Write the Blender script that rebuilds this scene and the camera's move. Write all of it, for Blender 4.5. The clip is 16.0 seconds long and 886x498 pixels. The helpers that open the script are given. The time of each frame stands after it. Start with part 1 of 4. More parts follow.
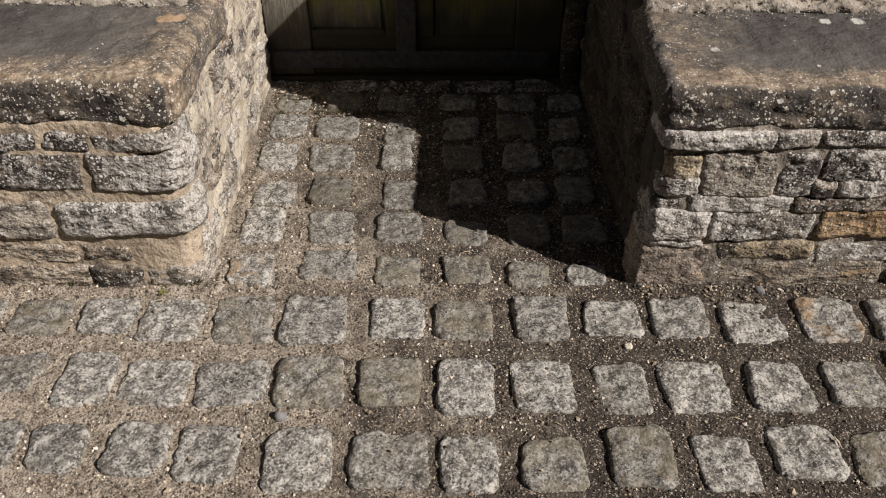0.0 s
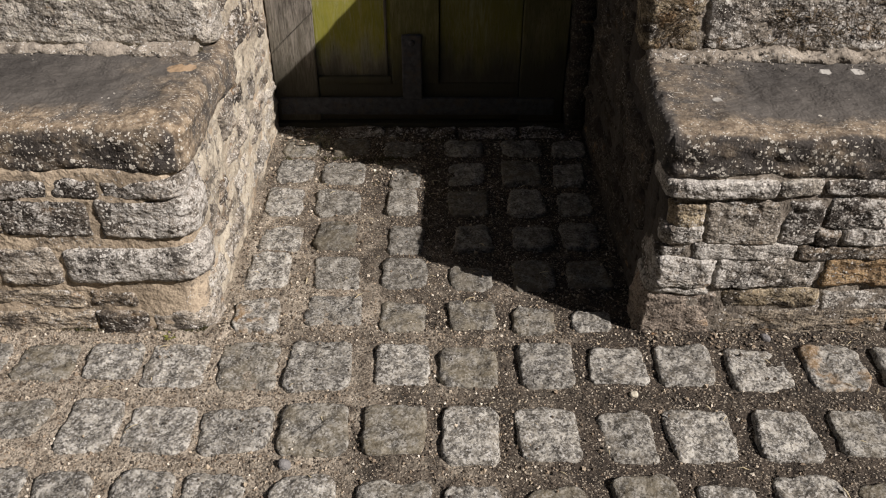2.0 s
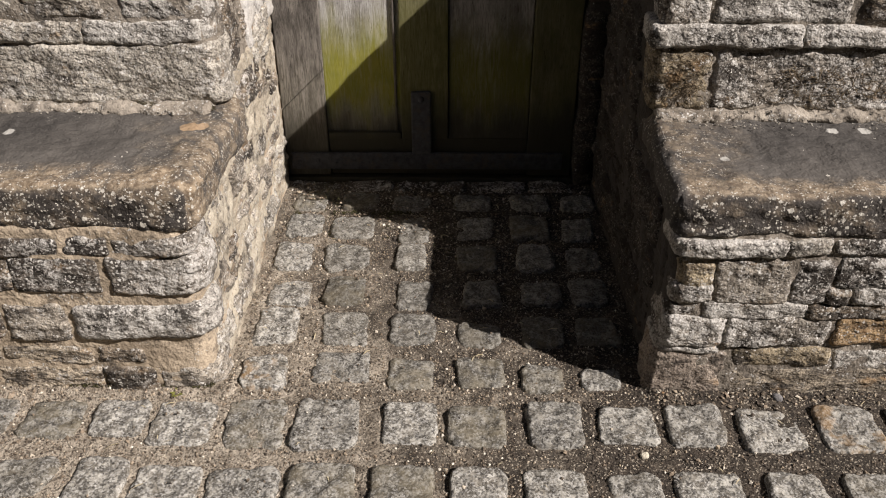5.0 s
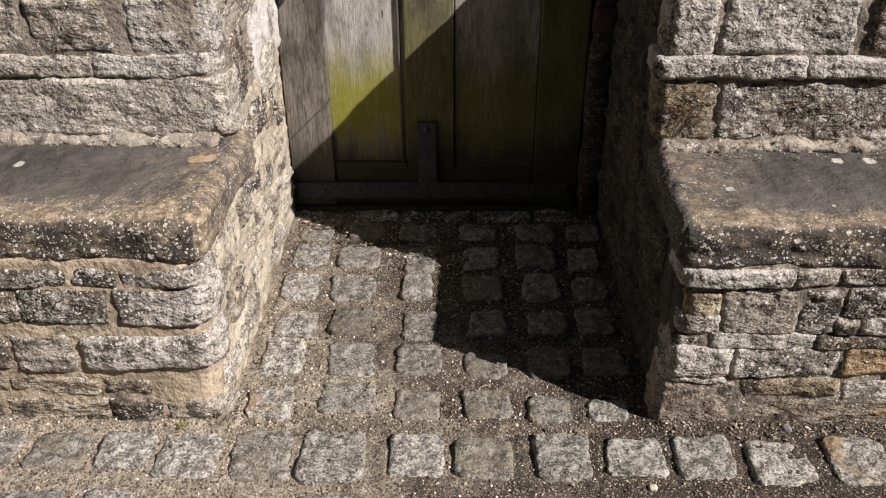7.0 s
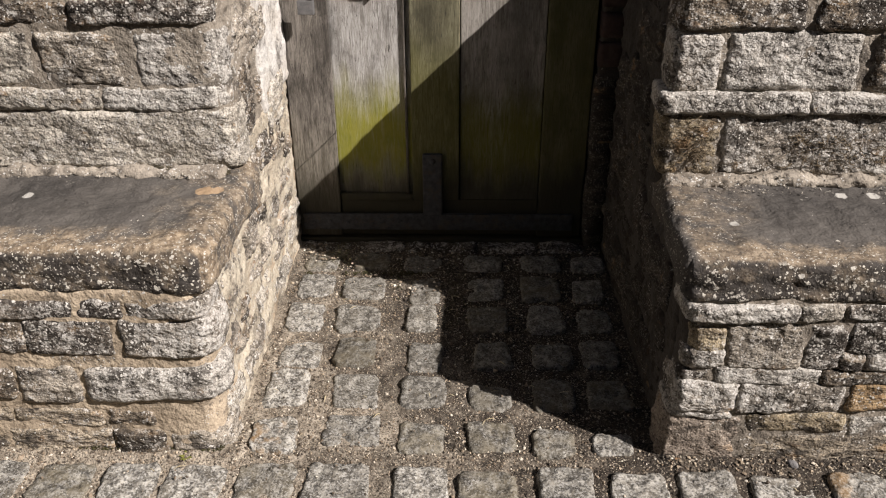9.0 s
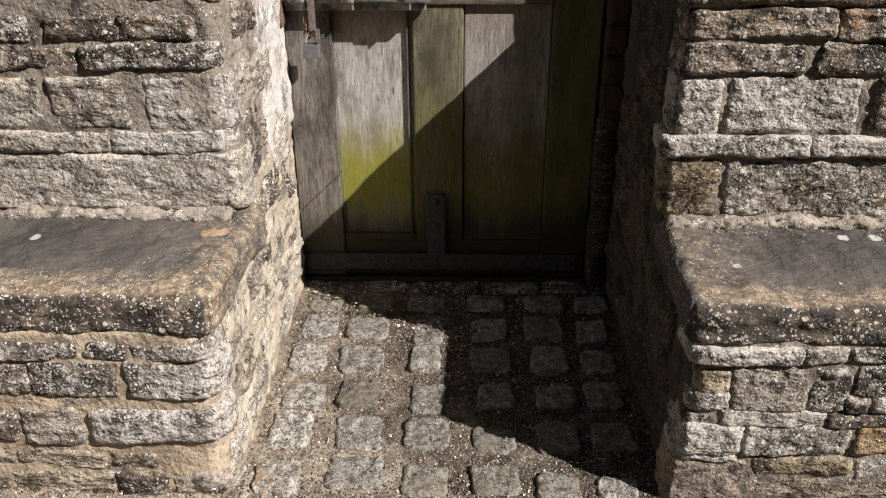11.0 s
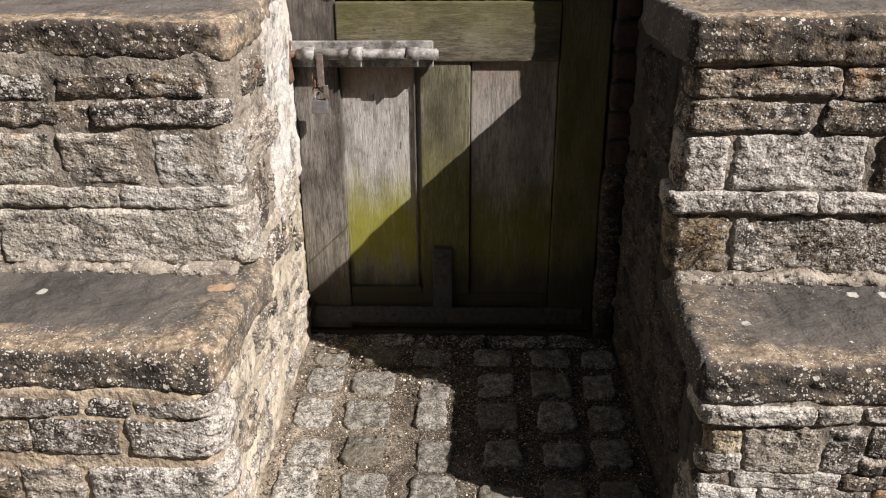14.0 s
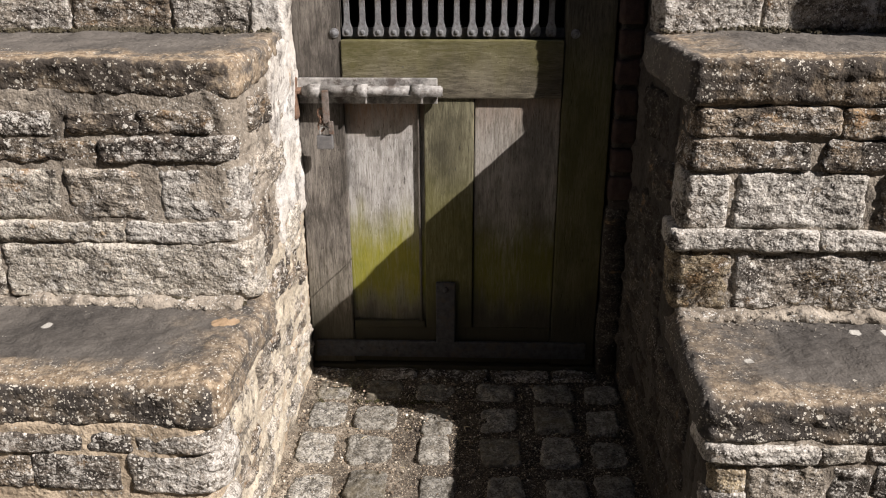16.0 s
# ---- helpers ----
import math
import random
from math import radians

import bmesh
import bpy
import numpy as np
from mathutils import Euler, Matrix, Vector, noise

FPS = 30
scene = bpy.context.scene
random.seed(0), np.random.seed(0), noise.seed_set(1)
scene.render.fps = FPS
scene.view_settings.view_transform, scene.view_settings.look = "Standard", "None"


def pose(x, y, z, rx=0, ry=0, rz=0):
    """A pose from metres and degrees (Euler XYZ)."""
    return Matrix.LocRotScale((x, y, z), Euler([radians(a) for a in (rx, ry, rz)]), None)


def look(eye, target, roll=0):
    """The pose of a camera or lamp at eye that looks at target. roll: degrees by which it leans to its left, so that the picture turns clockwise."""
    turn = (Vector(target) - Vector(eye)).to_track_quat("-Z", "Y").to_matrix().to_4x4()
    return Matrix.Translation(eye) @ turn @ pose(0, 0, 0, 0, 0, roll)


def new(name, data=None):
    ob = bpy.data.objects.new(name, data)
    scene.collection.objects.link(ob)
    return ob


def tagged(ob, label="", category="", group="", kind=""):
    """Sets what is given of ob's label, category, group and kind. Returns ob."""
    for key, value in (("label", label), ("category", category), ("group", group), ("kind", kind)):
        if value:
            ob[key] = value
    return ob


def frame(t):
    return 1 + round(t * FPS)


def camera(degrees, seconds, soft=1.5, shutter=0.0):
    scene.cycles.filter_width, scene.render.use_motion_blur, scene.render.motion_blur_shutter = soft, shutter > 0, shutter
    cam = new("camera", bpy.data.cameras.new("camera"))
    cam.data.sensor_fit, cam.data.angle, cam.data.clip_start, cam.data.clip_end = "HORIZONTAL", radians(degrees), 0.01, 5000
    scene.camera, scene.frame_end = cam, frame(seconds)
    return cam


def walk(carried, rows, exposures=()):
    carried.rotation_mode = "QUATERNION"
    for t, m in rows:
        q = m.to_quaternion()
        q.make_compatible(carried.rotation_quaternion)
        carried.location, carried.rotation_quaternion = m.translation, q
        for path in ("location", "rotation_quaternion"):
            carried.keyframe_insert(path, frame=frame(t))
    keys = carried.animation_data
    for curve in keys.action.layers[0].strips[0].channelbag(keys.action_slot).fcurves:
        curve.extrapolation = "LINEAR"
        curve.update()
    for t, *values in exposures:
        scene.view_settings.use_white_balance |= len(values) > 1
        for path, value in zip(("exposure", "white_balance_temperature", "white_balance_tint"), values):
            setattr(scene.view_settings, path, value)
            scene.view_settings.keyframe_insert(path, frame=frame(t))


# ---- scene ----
LENS = 56.7
cam = camera(LENS, 16.0, soft=1.1)
PATH = [
    (0, (0.014, -1.093, 0.971), (0.032, 0.455, -0.295), 0.3),
    (0.5, (0.014, -1.093, 0.975), (0.029, 0.469, -0.273), 0.3),
    (1, (0.013, -1.092, 0.98), (0.026, 0.484, -0.251), 0.3),
    (1.5, (0.013, -1.092, 0.981), (0.023, 0.501, -0.229), 0.3),
    (2, (0.013, -1.091, 0.983), (0.02, 0.517, -0.205), 0.2),
    (2.5, (0.014, -1.089, 0.986), (0.016, 0.532, -0.185), 0.1),
    (3, (0.015, -1.087, 0.989), (0.014, 0.545, -0.166), 0.1),
    (3.5, (0.014, -1.087, 0.99), (0.012, 0.558, -0.147), 0.1),
    (4, (0.015, -1.085, 0.994), (0.008, 0.57, -0.129), 0.1),
    (6.5, (0.011, -1.078, 1.003), (-0.013, 0.621, -0.052), -0.3),
    (7, (0.012, -1.079, 1.006), (-0.016, 0.629, -0.036), -0.4),
    (7.5, (0.014, -1.079, 1.007), (-0.019, 0.637, -0.019), -0.5),
    (8, (0.013, -1.08, 1.01), (-0.022, 0.644, -0.002), -0.4),
    (8.5, (0.013, -1.08, 1.012), (-0.025, 0.653, 0.014), -0.4),
    (9, (0.012, -1.079, 1.016), (-0.028, 0.662, 0.033), -0.3),
    (11.5, (0.01, -1.08, 1.031), (-0.041, 0.712, 0.144), -0.4),
    (12, (0.012, -1.078, 1.032), (-0.044, 0.723, 0.165), -0.4),
    (12.5, (0.011, -1.073, 1.032), (-0.047, 0.737, 0.183), -0.4),
    (13, (0.011, -1.074, 1.036), (-0.05, 0.743, 0.202), -0.4),
    (13.5, (0.011, -1.072, 1.038), (-0.052, 0.752, 0.22), -0.5),
    (14, (0.01, -1.071, 1.04), (-0.054, 0.76, 0.238), -0.4),
    (14.5, (0.011, -1.071, 1.044), (-0.056, 0.766, 0.257), -0.3),
    (15, (0.01, -1.073, 1.047), (-0.058, 0.771, 0.276), -0.3),
    (15.5, (0.011, -1.074, 1.05), (-0.06, 0.778, 0.298), -0.2),
    (16, (0.008, -1.075, 1.052), (-0.062, 0.784, 0.319), -0.2),
]
walk(cam, [(t, look(eye, target, roll)) for t, eye, target, roll in PATH],
     [(0.0, 0.36, 6500, 15), (3.5, 0.42, 6500, 15), (6.5, 0.62, 6500, 15), (9.0, 0.67, 6500, 15), (12.5, 0.77, 6500, 15), (16.0, 0.82, 6500, 15)])

# ---- daylight ----
SUN_FROM = Vector((1.022, -0.57, 1.0)).normalized()
world = bpy.data.worlds.new("daylight")
scene.world = world
world.use_nodes = True
wn = world.node_tree.nodes
wn.clear()
sky = wn.new("ShaderNodeTexSky")
sky.sky_type = "NISHITA"
sky.sun_disc = False
sky.sun_elevation = math.asin(SUN_FROM.z)
sky.sun_rotation = math.atan2(SUN_FROM.x, SUN_FROM.y)
back = wn.new("ShaderNodeBackground")
back.inputs["Strength"].default_value = 0.03
wout = wn.new("ShaderNodeOutputWorld")
world.node_tree.links.new(sky.outputs[0], back.inputs[0])
world.node_tree.links.new(back.outputs[0], wout.inputs[0])

sun_data = bpy.data.lights.new("sun", "SUN")
sun_data.energy = 5.0
sun_data.angle = radians(0.5)
sun_data.color = (1.0, 0.957, 0.902)
sun = new("sun", sun_data)
sun.matrix_world = look(SUN_FROM * 20, (0, 0, 0))


# ---- materials ----
class Mat:
    """A node material with short helpers for building it."""

    def __init__(self, name):
        self.m = bpy.data.materials.new(name)
        self.m.use_nodes = True
        self.t = self.m.node_tree
        self.b = self.t.nodes["Principled BSDF"]
        self.b.inputs["Specular IOR Level"].default_value = 0.25
        self.pos = self.node("ShaderNodeTexCoord").outputs["Object"]
        self.rand = self.node("ShaderNodeObjectInfo").outputs["Random"]

    def node(self, kind):
        return self.t.nodes.new(kind)

    def link(self, a, b):
        if hasattr(a, "links"):
            self.t.links.new(a, b)
        else:
            b.default_value = a

    def scaled(self, sx, sy, sz, shift=(0, 0, 0)):
        """Object space, stretched."""
        n = self.node("ShaderNodeMapping")
        self.link(self.pos, n.inputs["Vector"])
        n.inputs["Scale"].default_value = (sx, sy, sz)
        n.inputs["Location"].default_value = shift
        return n.outputs[0]

    def noise(self, scale, detail=6, rough=0.6, vec=None, warp=0.0):
        n = self.node("ShaderNodeTexNoise")
        self.link(vec or self.pos, n.inputs["Vector"])
        n.inputs["Scale"].default_value = scale
        n.inputs["Detail"].default_value = detail
        n.inputs["Roughness"].default_value = rough
        n.inputs["Distortion"].default_value = warp
        return n.outputs[0]

    def cells(self, scale, vec=None, out="Distance"):
        n = self.node("ShaderNodeTexVoronoi")
        self.link(vec or self.pos, n.inputs["Vector"])
        n.inputs["Scale"].default_value = scale
        return n.outputs[out]

    def math(self, op, a, b=0.0, clamp=False):
        n = self.node("ShaderNodeMath")
        n.operation = op
        n.use_clamp = clamp
        self.link(a, n.inputs[0])
        self.link(b, n.inputs[1])
        return n.outputs[0]

    def step(self, v, lo, hi, a=0.0, b=1.0):
        n = self.node("ShaderNodeMapRange")
        n.interpolation_type = "SMOOTHSTEP"
        self.link(v, n.inputs["Value"])
        for k, x in (("From Min", lo), ("From Max", hi), ("To Min", a), ("To Max", b)):
            n.inputs[k].default_value = x
        return n.outputs[0]

    def mix(self, f, a, b, blend="MIX"):
        n = self.node("ShaderNodeMix")
        n.data_type = "RGBA"
        n.blend_type = blend
        self.link(f, n.inputs[0])
        for v, s in ((a, n.inputs[6]), (b, n.inputs[7])):
            self.link(v if hasattr(v, "links") else (*v, 1.0), s)
        return n.outputs[2]

    def axis(self, k):
        n = self.node("ShaderNodeSeparateXYZ")
        self.link(self.pos, n.inputs[0])
        return n.outputs[k]

    def dim(self, col, share):
        """The colour at a share of its reflectance."""
        return self.mix(1.0, col, (share,) * 3, "MULTIPLY")

    def tint(self, col, amount):
        """Value varied from piece to piece."""
        n = self.node("ShaderNodeHueSaturation")
        self.link(self.math("ADD", self.math("MULTIPLY", self.rand, amount), 1.0 - amount / 2), n.inputs["Value"])
        self.link(col, n.inputs["Color"])
        return n.outputs[0]

    def bump(self, parts, dist=0.004):
        """Relief from (height, weight[, depth]) entries, one after the other."""
        last = None
        for h, w, *deep in parts:
            n = self.node("ShaderNodeBump")
            n.inputs["Strength"].default_value = w
            n.inputs["Distance"].default_value = deep[0] if deep else dist
            self.link(h, n.inputs["Height"])
            if last:
                self.link(last, n.inputs["Normal"])
            last = n.outputs[0]
        self.link(last, self.b.inputs["Normal"])

    def done(self, col, rough=0.85, metal=0.0):
        self.link(col if hasattr(col, "links") else (*col, 1.0), self.b.inputs["Base Color"])
        self.link(rough, self.b.inputs["Roughness"])
        self.b.inputs["Metallic"].default_value = metal
        return self.m


def lichen(k, scale, patch, size, seed=0.0):
    """A mask of roundish crisp crusts of uneven size, gathered in patches."""
    vec = k.scaled(1, 1, 1, (seed, seed * 1.7, seed * 0.6))
    jog = k.node("ShaderNodeTexNoise")
    jog.inputs["Scale"].default_value = scale * 1.5
    k.link(vec, jog.inputs["Vector"])
    warped = k.node("ShaderNodeVectorMath")
    warped.operation = "MULTIPLY_ADD"
    k.link(jog.outputs["Color"], warped.inputs[0])
    warped.inputs[1].default_value = (1.1 / scale,) * 3
    k.link(vec, warped.inputs[2])
    v = k.node("ShaderNodeTexVoronoi")
    v.inputs["Scale"].default_value = scale
    k.link(warped.outputs[0], v.inputs["Vector"])
    sep = k.node("ShaderNodeSeparateColor")
    k.link(v.outputs["Color"], sep.inputs[0])
    zone = k.math("ADD", k.math("MULTIPLY", k.noise(12 + seed, 6, 0.68, vec), 0.55), k.math("MULTIPLY", k.noise(44 + seed, 6, 0.72, vec), 0.45))
    zone = k.step(zone, 0.655 - patch * 0.36, 0.80 - patch * 0.36)
    there = k.step(k.math("SUBTRACT", k.math("MULTIPLY", k.math("POWER", zone, 1.6), size), sep.outputs[0]), 0.0, 0.02)
    radius = k.math("ADD", k.math("MULTIPLY", k.math("MULTIPLY", sep.outputs[1], sep.outputs[1]), 0.46), 0.13)
    disc = k.step(k.math("SUBTRACT", radius, v.outputs["Distance"]), 0.0, 0.07)
    return k.math("MULTIPLY", there, disc)


def stone_mat(name, light, dark, crust=0.5, white=0.5, orange=0.2, strata=0.5, crust_col=(0.046, 0.038, 0.031)):
    """Weathered sandstone: gritty two-tone bed, black crust in patches, ochre bleeds, white lichen discs."""
    k = Mat(name)
    vec = k.scaled(6, 6, 6 + 34 * strata)
    grain = k.noise(270, 5, 0.78)
    clots = k.noise(105, 5, 0.72)
    broad = k.noise(2.2, 6, 0.65, vec)
    col = k.mix(k.step(broad, 0.40, 0.60), dark, light)
    col = k.mix(k.step(clots, 0.50, 0.38, 0.0, 0.62), col, [c * 0.45 for c in dark])
    col = k.mix(k.step(clots, 0.56, 0.66, 0.0, 0.55), col, [min(0.86, c * 1.28) for c in light])
    col = k.mix(k.step(grain, 0.49, 0.39, 0.0, 0.85), col, (0.05, 0.043, 0.036))
    col = k.mix(k.step(grain, 0.55, 0.63, 0.0, 0.6), col, (0.78, 0.72, 0.62))
    och = k.step(k.noise(15, 5, 0.6, k.scaled(1, 1, 1.6, (3.1, 0, 0))), 0.62 - 0.25 * orange, 0.74 - 0.2 * orange, 0.0, 0.75)
    col = k.mix(och, col, k.mix(k.step(clots, 0.4, 0.6), (0.30, 0.17, 0.08), (0.56, 0.37, 0.19)))
    black = k.step(k.noise(13, 9, 0.74, k.scaled(1, 1, 1.7, (9.0, 2.0, 0))), 0.66 - 0.34 * crust, 0.75 - 0.32 * crust)
    black = k.math("MULTIPLY", black, k.step(clots, 0.30, 0.52, 0.5, 1.0))
    col = k.mix(k.math("MULTIPLY", black, 0.92), col, crust_col)
    col = k.tint(col, 0.34)
    small = lichen(k, 240, white, 0.9, 0.0)
    large = lichen(k, 115, white * 0.93, 0.66, 4.3)
    spots = k.math("MAXIMUM", small, large)
    haze = k.math("MULTIPLY", k.step(k.noise(62, 9, 0.82), 0.64 - 0.17 * white, 0.69 - 0.17 * white), 0.85)
    haze = k.math("MULTIPLY", haze, k.step(k.noise(10, 5, 0.65, k.scaled(1, 1, 1, (6, 3, 2))), 0.43, 0.57))
    pale = k.mix(k.step(grain, 0.38, 0.62), (0.52, 0.48, 0.41), (0.92, 0.88, 0.81))
    col = k.mix(k.math("MAXIMUM", spots, haze), col, pale)
    form = k.noise(42, 3, 0.55, k.scaled(1, 1, 1 + 1.5 * strata))
    k.bump([(form, 1.0, 0.009), (k.noise(120, 2, 0.55), 1.0, 0.0032), (k.noise(310, 1, 0.5), 1.0, 0.0009), (k.step(k.cells(150), 0.0, 0.4), 0.6, 0.0009), (spots, 0.8, 0.0011)])
    return k.done(k.dim(col, 0.62), 0.92)


STONE = {
    "grey": stone_mat("sandstone_grey", (0.58, 0.51, 0.41), (0.27, 0.23, 0.182), 0.42, 0.66, 0.15),
    "dark": stone_mat("sandstone_dark", (0.41, 0.325, 0.232), (0.155, 0.123, 0.09), 0.58, 0.70, 0.22),
    "black": stone_mat("sandstone_blackened", (0.29, 0.243, 0.195), (0.095, 0.08, 0.065), 0.66, 0.86, 0.15),
    "pale": stone_mat("sandstone_pale", (0.74, 0.675, 0.565), (0.41, 0.365, 0.295), 0.38, 0.70, 0.12, 0.25),
    "white": stone_mat("sandstone_whitened", (0.73, 0.68, 0.60), (0.33, 0.30, 0.255), 0.48, 1.0, 0.05, 0.3),
    "yellow": stone_mat("sandstone_yellow", (0.54, 0.44, 0.285), (0.27, 0.21, 0.135), 0.5, 0.5, 0.16, 0.3),
    "orange": stone_mat("sandstone_orange", (0.64, 0.44, 0.23), (0.40, 0.26, 0.135), 0.34, 0.4, 0.4, 0.6),
    "pink": stone_mat("sandstone_pink", (0.54, 0.44, 0.345), (0.33, 0.268, 0.212), 0.34, 0.36, 0.08, 0.25),
    "crusted": stone_mat("sandstone_crusted", (0.50, 0.44, 0.36), (0.19, 0.162, 0.13), 0.52, 1.1, 0.06, 0.4),
    # Darkened sandstone: carries the shade of the right jamb in its colour.
    "jamb_shade": stone_mat("sandstone_jamb_shade", (0.12, 0.10, 0.08), (0.045, 0.039, 0.033), 0.6, 0.25, 0.08),
    "layered": stone_mat("sandstone_layered", (0.60, 0.50, 0.365), (0.235, 0.192, 0.145), 0.42, 0.54, 0.2, 1.0),
}


def mortar_mat(name, light, dark, crust, scurf=0.25, stain=0.0):
    """Lime mortar: gritty, cracked, dirtied in patches, with lichen scurf."""
    k = Mat(name)
    grit = k.noise(270, 4, 0.74)
    clots = k.noise(95, 5, 0.72)
    col = k.mix(k.step(k.noise(9, 7, 0.68), 0.34, 0.66), dark, light)
    col = k.mix(k.step(clots, 0.46, 0.36, 0.0, 0.4), col, [c * 0.6 for c in dark])
    col = k.mix(k.step(grit, 0.54, 0.66, 0.0, 0.5), col, [min(0.9, c * 1.2) for c in light])
    col = k.mix(k.step(grit, 0.46, 0.36, 0.0, 0.6), col, [c * 0.35 for c in dark])
    dirt = k.step(k.noise(12, 8, 0.75, k.scaled(1, 1, 1, (5, 5, 0))), 0.62 - 0.25 * crust, 0.74 - 0.25 * crust, 0, 0.85)
    col = k.mix(k.math("MULTIPLY", dirt, k.step(clots, 0.34, 0.54, 0.4, 1.0)), col, (0.085, 0.072, 0.06))
    if stain:
        col = k.mix(k.step(k.noise(7, 7, 0.72, k.scaled(1, 1, 1, (1, 4, 8))), 0.60, 0.70, 0.0, stain), col, (0.46, 0.27, 0.12))
    spots = k.math("MAXIMUM", lichen(k, 130, scurf, 0.6, 2.0), lichen(k, 250, scurf + 0.2, 0.8, 5.0))
    col = k.mix(spots, col, (0.80, 0.77, 0.70))
    k.bump([(k.noise(36, 3, 0.55), 1.0, 0.007), (k.noise(110, 2, 0.55), 1.0, 0.0028), (k.noise(320, 1, 0.5), 1.0, 0.0010), (spots, 0.6, 0.001)])
    return k.done(k.dim(col, 0.60), 0.95)


MORTAR_BUFF = mortar_mat("mortar_buff", (0.76, 0.62, 0.45), (0.47, 0.375, 0.265), 0.40, 0.3)
MORTAR_CREAM = mortar_mat("mortar_cream", (0.82, 0.73, 0.575), (0.54, 0.46, 0.345), 0.46, 0.4, 0.35)
MORTAR_GREY = mortar_mat("mortar_grey", (0.54, 0.475, 0.385), (0.30, 0.255, 0.20), 0.46, 0.4)
# Darkened mortar: the right jamb's shade is put into its colour.
MORTAR_SHADE_DARK = mortar_mat("mortar_shade_dark", (0.12, 0.105, 0.09), (0.055, 0.048, 0.042), 0.5, 0.1)
MORTAR_DIRTY = mortar_mat("mortar_dirty", (0.50, 0.435, 0.35), (0.23, 0.195, 0.155), 0.5, 0.45)


def coping_mat(name, front, bright=1.0, och_more=0.0, face=(0.04, 0.035, 0.032), dots=0.0, crusts=(), ochre=1.0, shade_end=0.0):
    """Weathered slab: soot-dark grey-brown top, ochre and white crusts along its front arris, no ochre on a shaded end.
    """
    k = Mat(name)
    y = k.axis(1)
    col = k.mix(k.step(k.noise(7, 6, 0.6), 0.3, 0.7), [c * bright for c in (0.042, 0.038, 0.034)], [c * bright for c in (0.088, 0.079, 0.069)])
    col = k.mix(k.step(k.noise(150, 5, 0.7), 0.4, 0.75, 0, 0.4), col, [c * bright for c in (0.13, 0.12, 0.105)])
    wob = k.math("MULTIPLY", k.math("SUBTRACT", k.noise(11, 6, 0.65), 0.5), 0.16)
    edge = k.math("ADD", y, wob)
    ends = k.math("SUBTRACT", 0.52, k.math("ABSOLUTE", k.axis(0)))
    ends = k.step(k.math("ADD", ends, k.math("MULTIPLY", wob, 2.0)), 0.0, 0.14)
    arris = k.math("SUBTRACT", 1.0, k.step(edge, front + 0.03 + och_more, front + 0.085 + och_more))
    och = k.math("MULTIPLY", k.math("MAXIMUM", arris, k.math("MULTIPLY", ends, 0.7)), k.step(k.noise(24, 7, 0.74), 0.38, 0.58, 0.0, 0.8))
    band = k.math("MULTIPLY", k.step(edge, front + 0.060, front + 0.025), k.step(k.noise(30, 7, 0.76, k.scaled(1, 1, 1, (2, 2, 5))), 0.32, 0.52, 0.0, 0.7))
    och = k.math("MULTIPLY", k.math("MAXIMUM", och, band), ochre)
    # Ochre is dropped at the shaded end face, so its colour reads darker.
    if shade_end:
        och = k.math("MULTIPLY", och, k.step(k.axis(0), shade_end, shade_end + 0.02))
    col = k.mix(och, col, k.mix(k.step(k.noise(75, 6, 0.75), 0.38, 0.62), (0.20, 0.137, 0.08), (0.56, 0.44, 0.295)))
    nose = k.math("SUBTRACT", 1.0, k.step(y, front + 0.004, front + 0.013))
    black = k.math("MULTIPLY", nose, k.step(k.noise(22, 8, 0.72), 0.36, 0.54, 0.3, 0.95))
    col = k.mix(black, col, face)
    fine = k.math("MAXIMUM", lichen(k, 260, 0.95, 0.7, 1.0), k.math("MULTIPLY", lichen(k, 120, 0.9, 0.55, 2.0), nose))
    zone = k.math("MAXIMUM", k.math("MAXIMUM", arris, nose), k.math("MULTIPLY", ends, 0.8))
    rim = k.math("MULTIPLY", k.step(k.noise(20, 5, 0.6), 0.5, 0.64), k.step(edge, front + 0.20, front + 0.30))
    zone = k.math("MAXIMUM", zone, k.math("MULTIPLY", rim, 0.7))
    spots = k.math("MULTIPLY", k.math("MULTIPLY", fine, zone), k.step(k.noise(26, 6, 0.7, k.scaled(1, 1, 1, (1, 8, 3))), 0.45 - dots, 0.58 - dots))
    spots = k.math("MAXIMUM", spots, lichen(k, 150, 0.36, 0.5, 7.0))
    col = k.mix(spots, col, (0.60, 0.56, 0.48))
    ragged = k.noise(70, 4, 0.6)
    for x, y0, r, tone in crusts:
        far = k.node("ShaderNodeVectorMath")
        far.operation = "DISTANCE"
        k.link(k.scaled(1, 1, 0), far.inputs[0])
        far.inputs[1].default_value = (x, y0, 0.0)
        reach = k.math("MULTIPLY", k.math("ADD", ragged, 0.5), r)
        col = k.mix(k.step(k.math("SUBTRACT", reach, far.outputs["Value"]), 0.0, 0.003, 0.0, 0.85), col, tone)
    k.bump([(k.noise(24, 3, 0.55), 1.0, 0.009), (k.noise(95, 2, 0.55), 1.0, 0.003), (k.noise(330, 1, 0.5), 1.0, 0.0012), (spots, 0.7, 0.0012)])
    return k.done(k.dim(col, 0.85), 0.88)


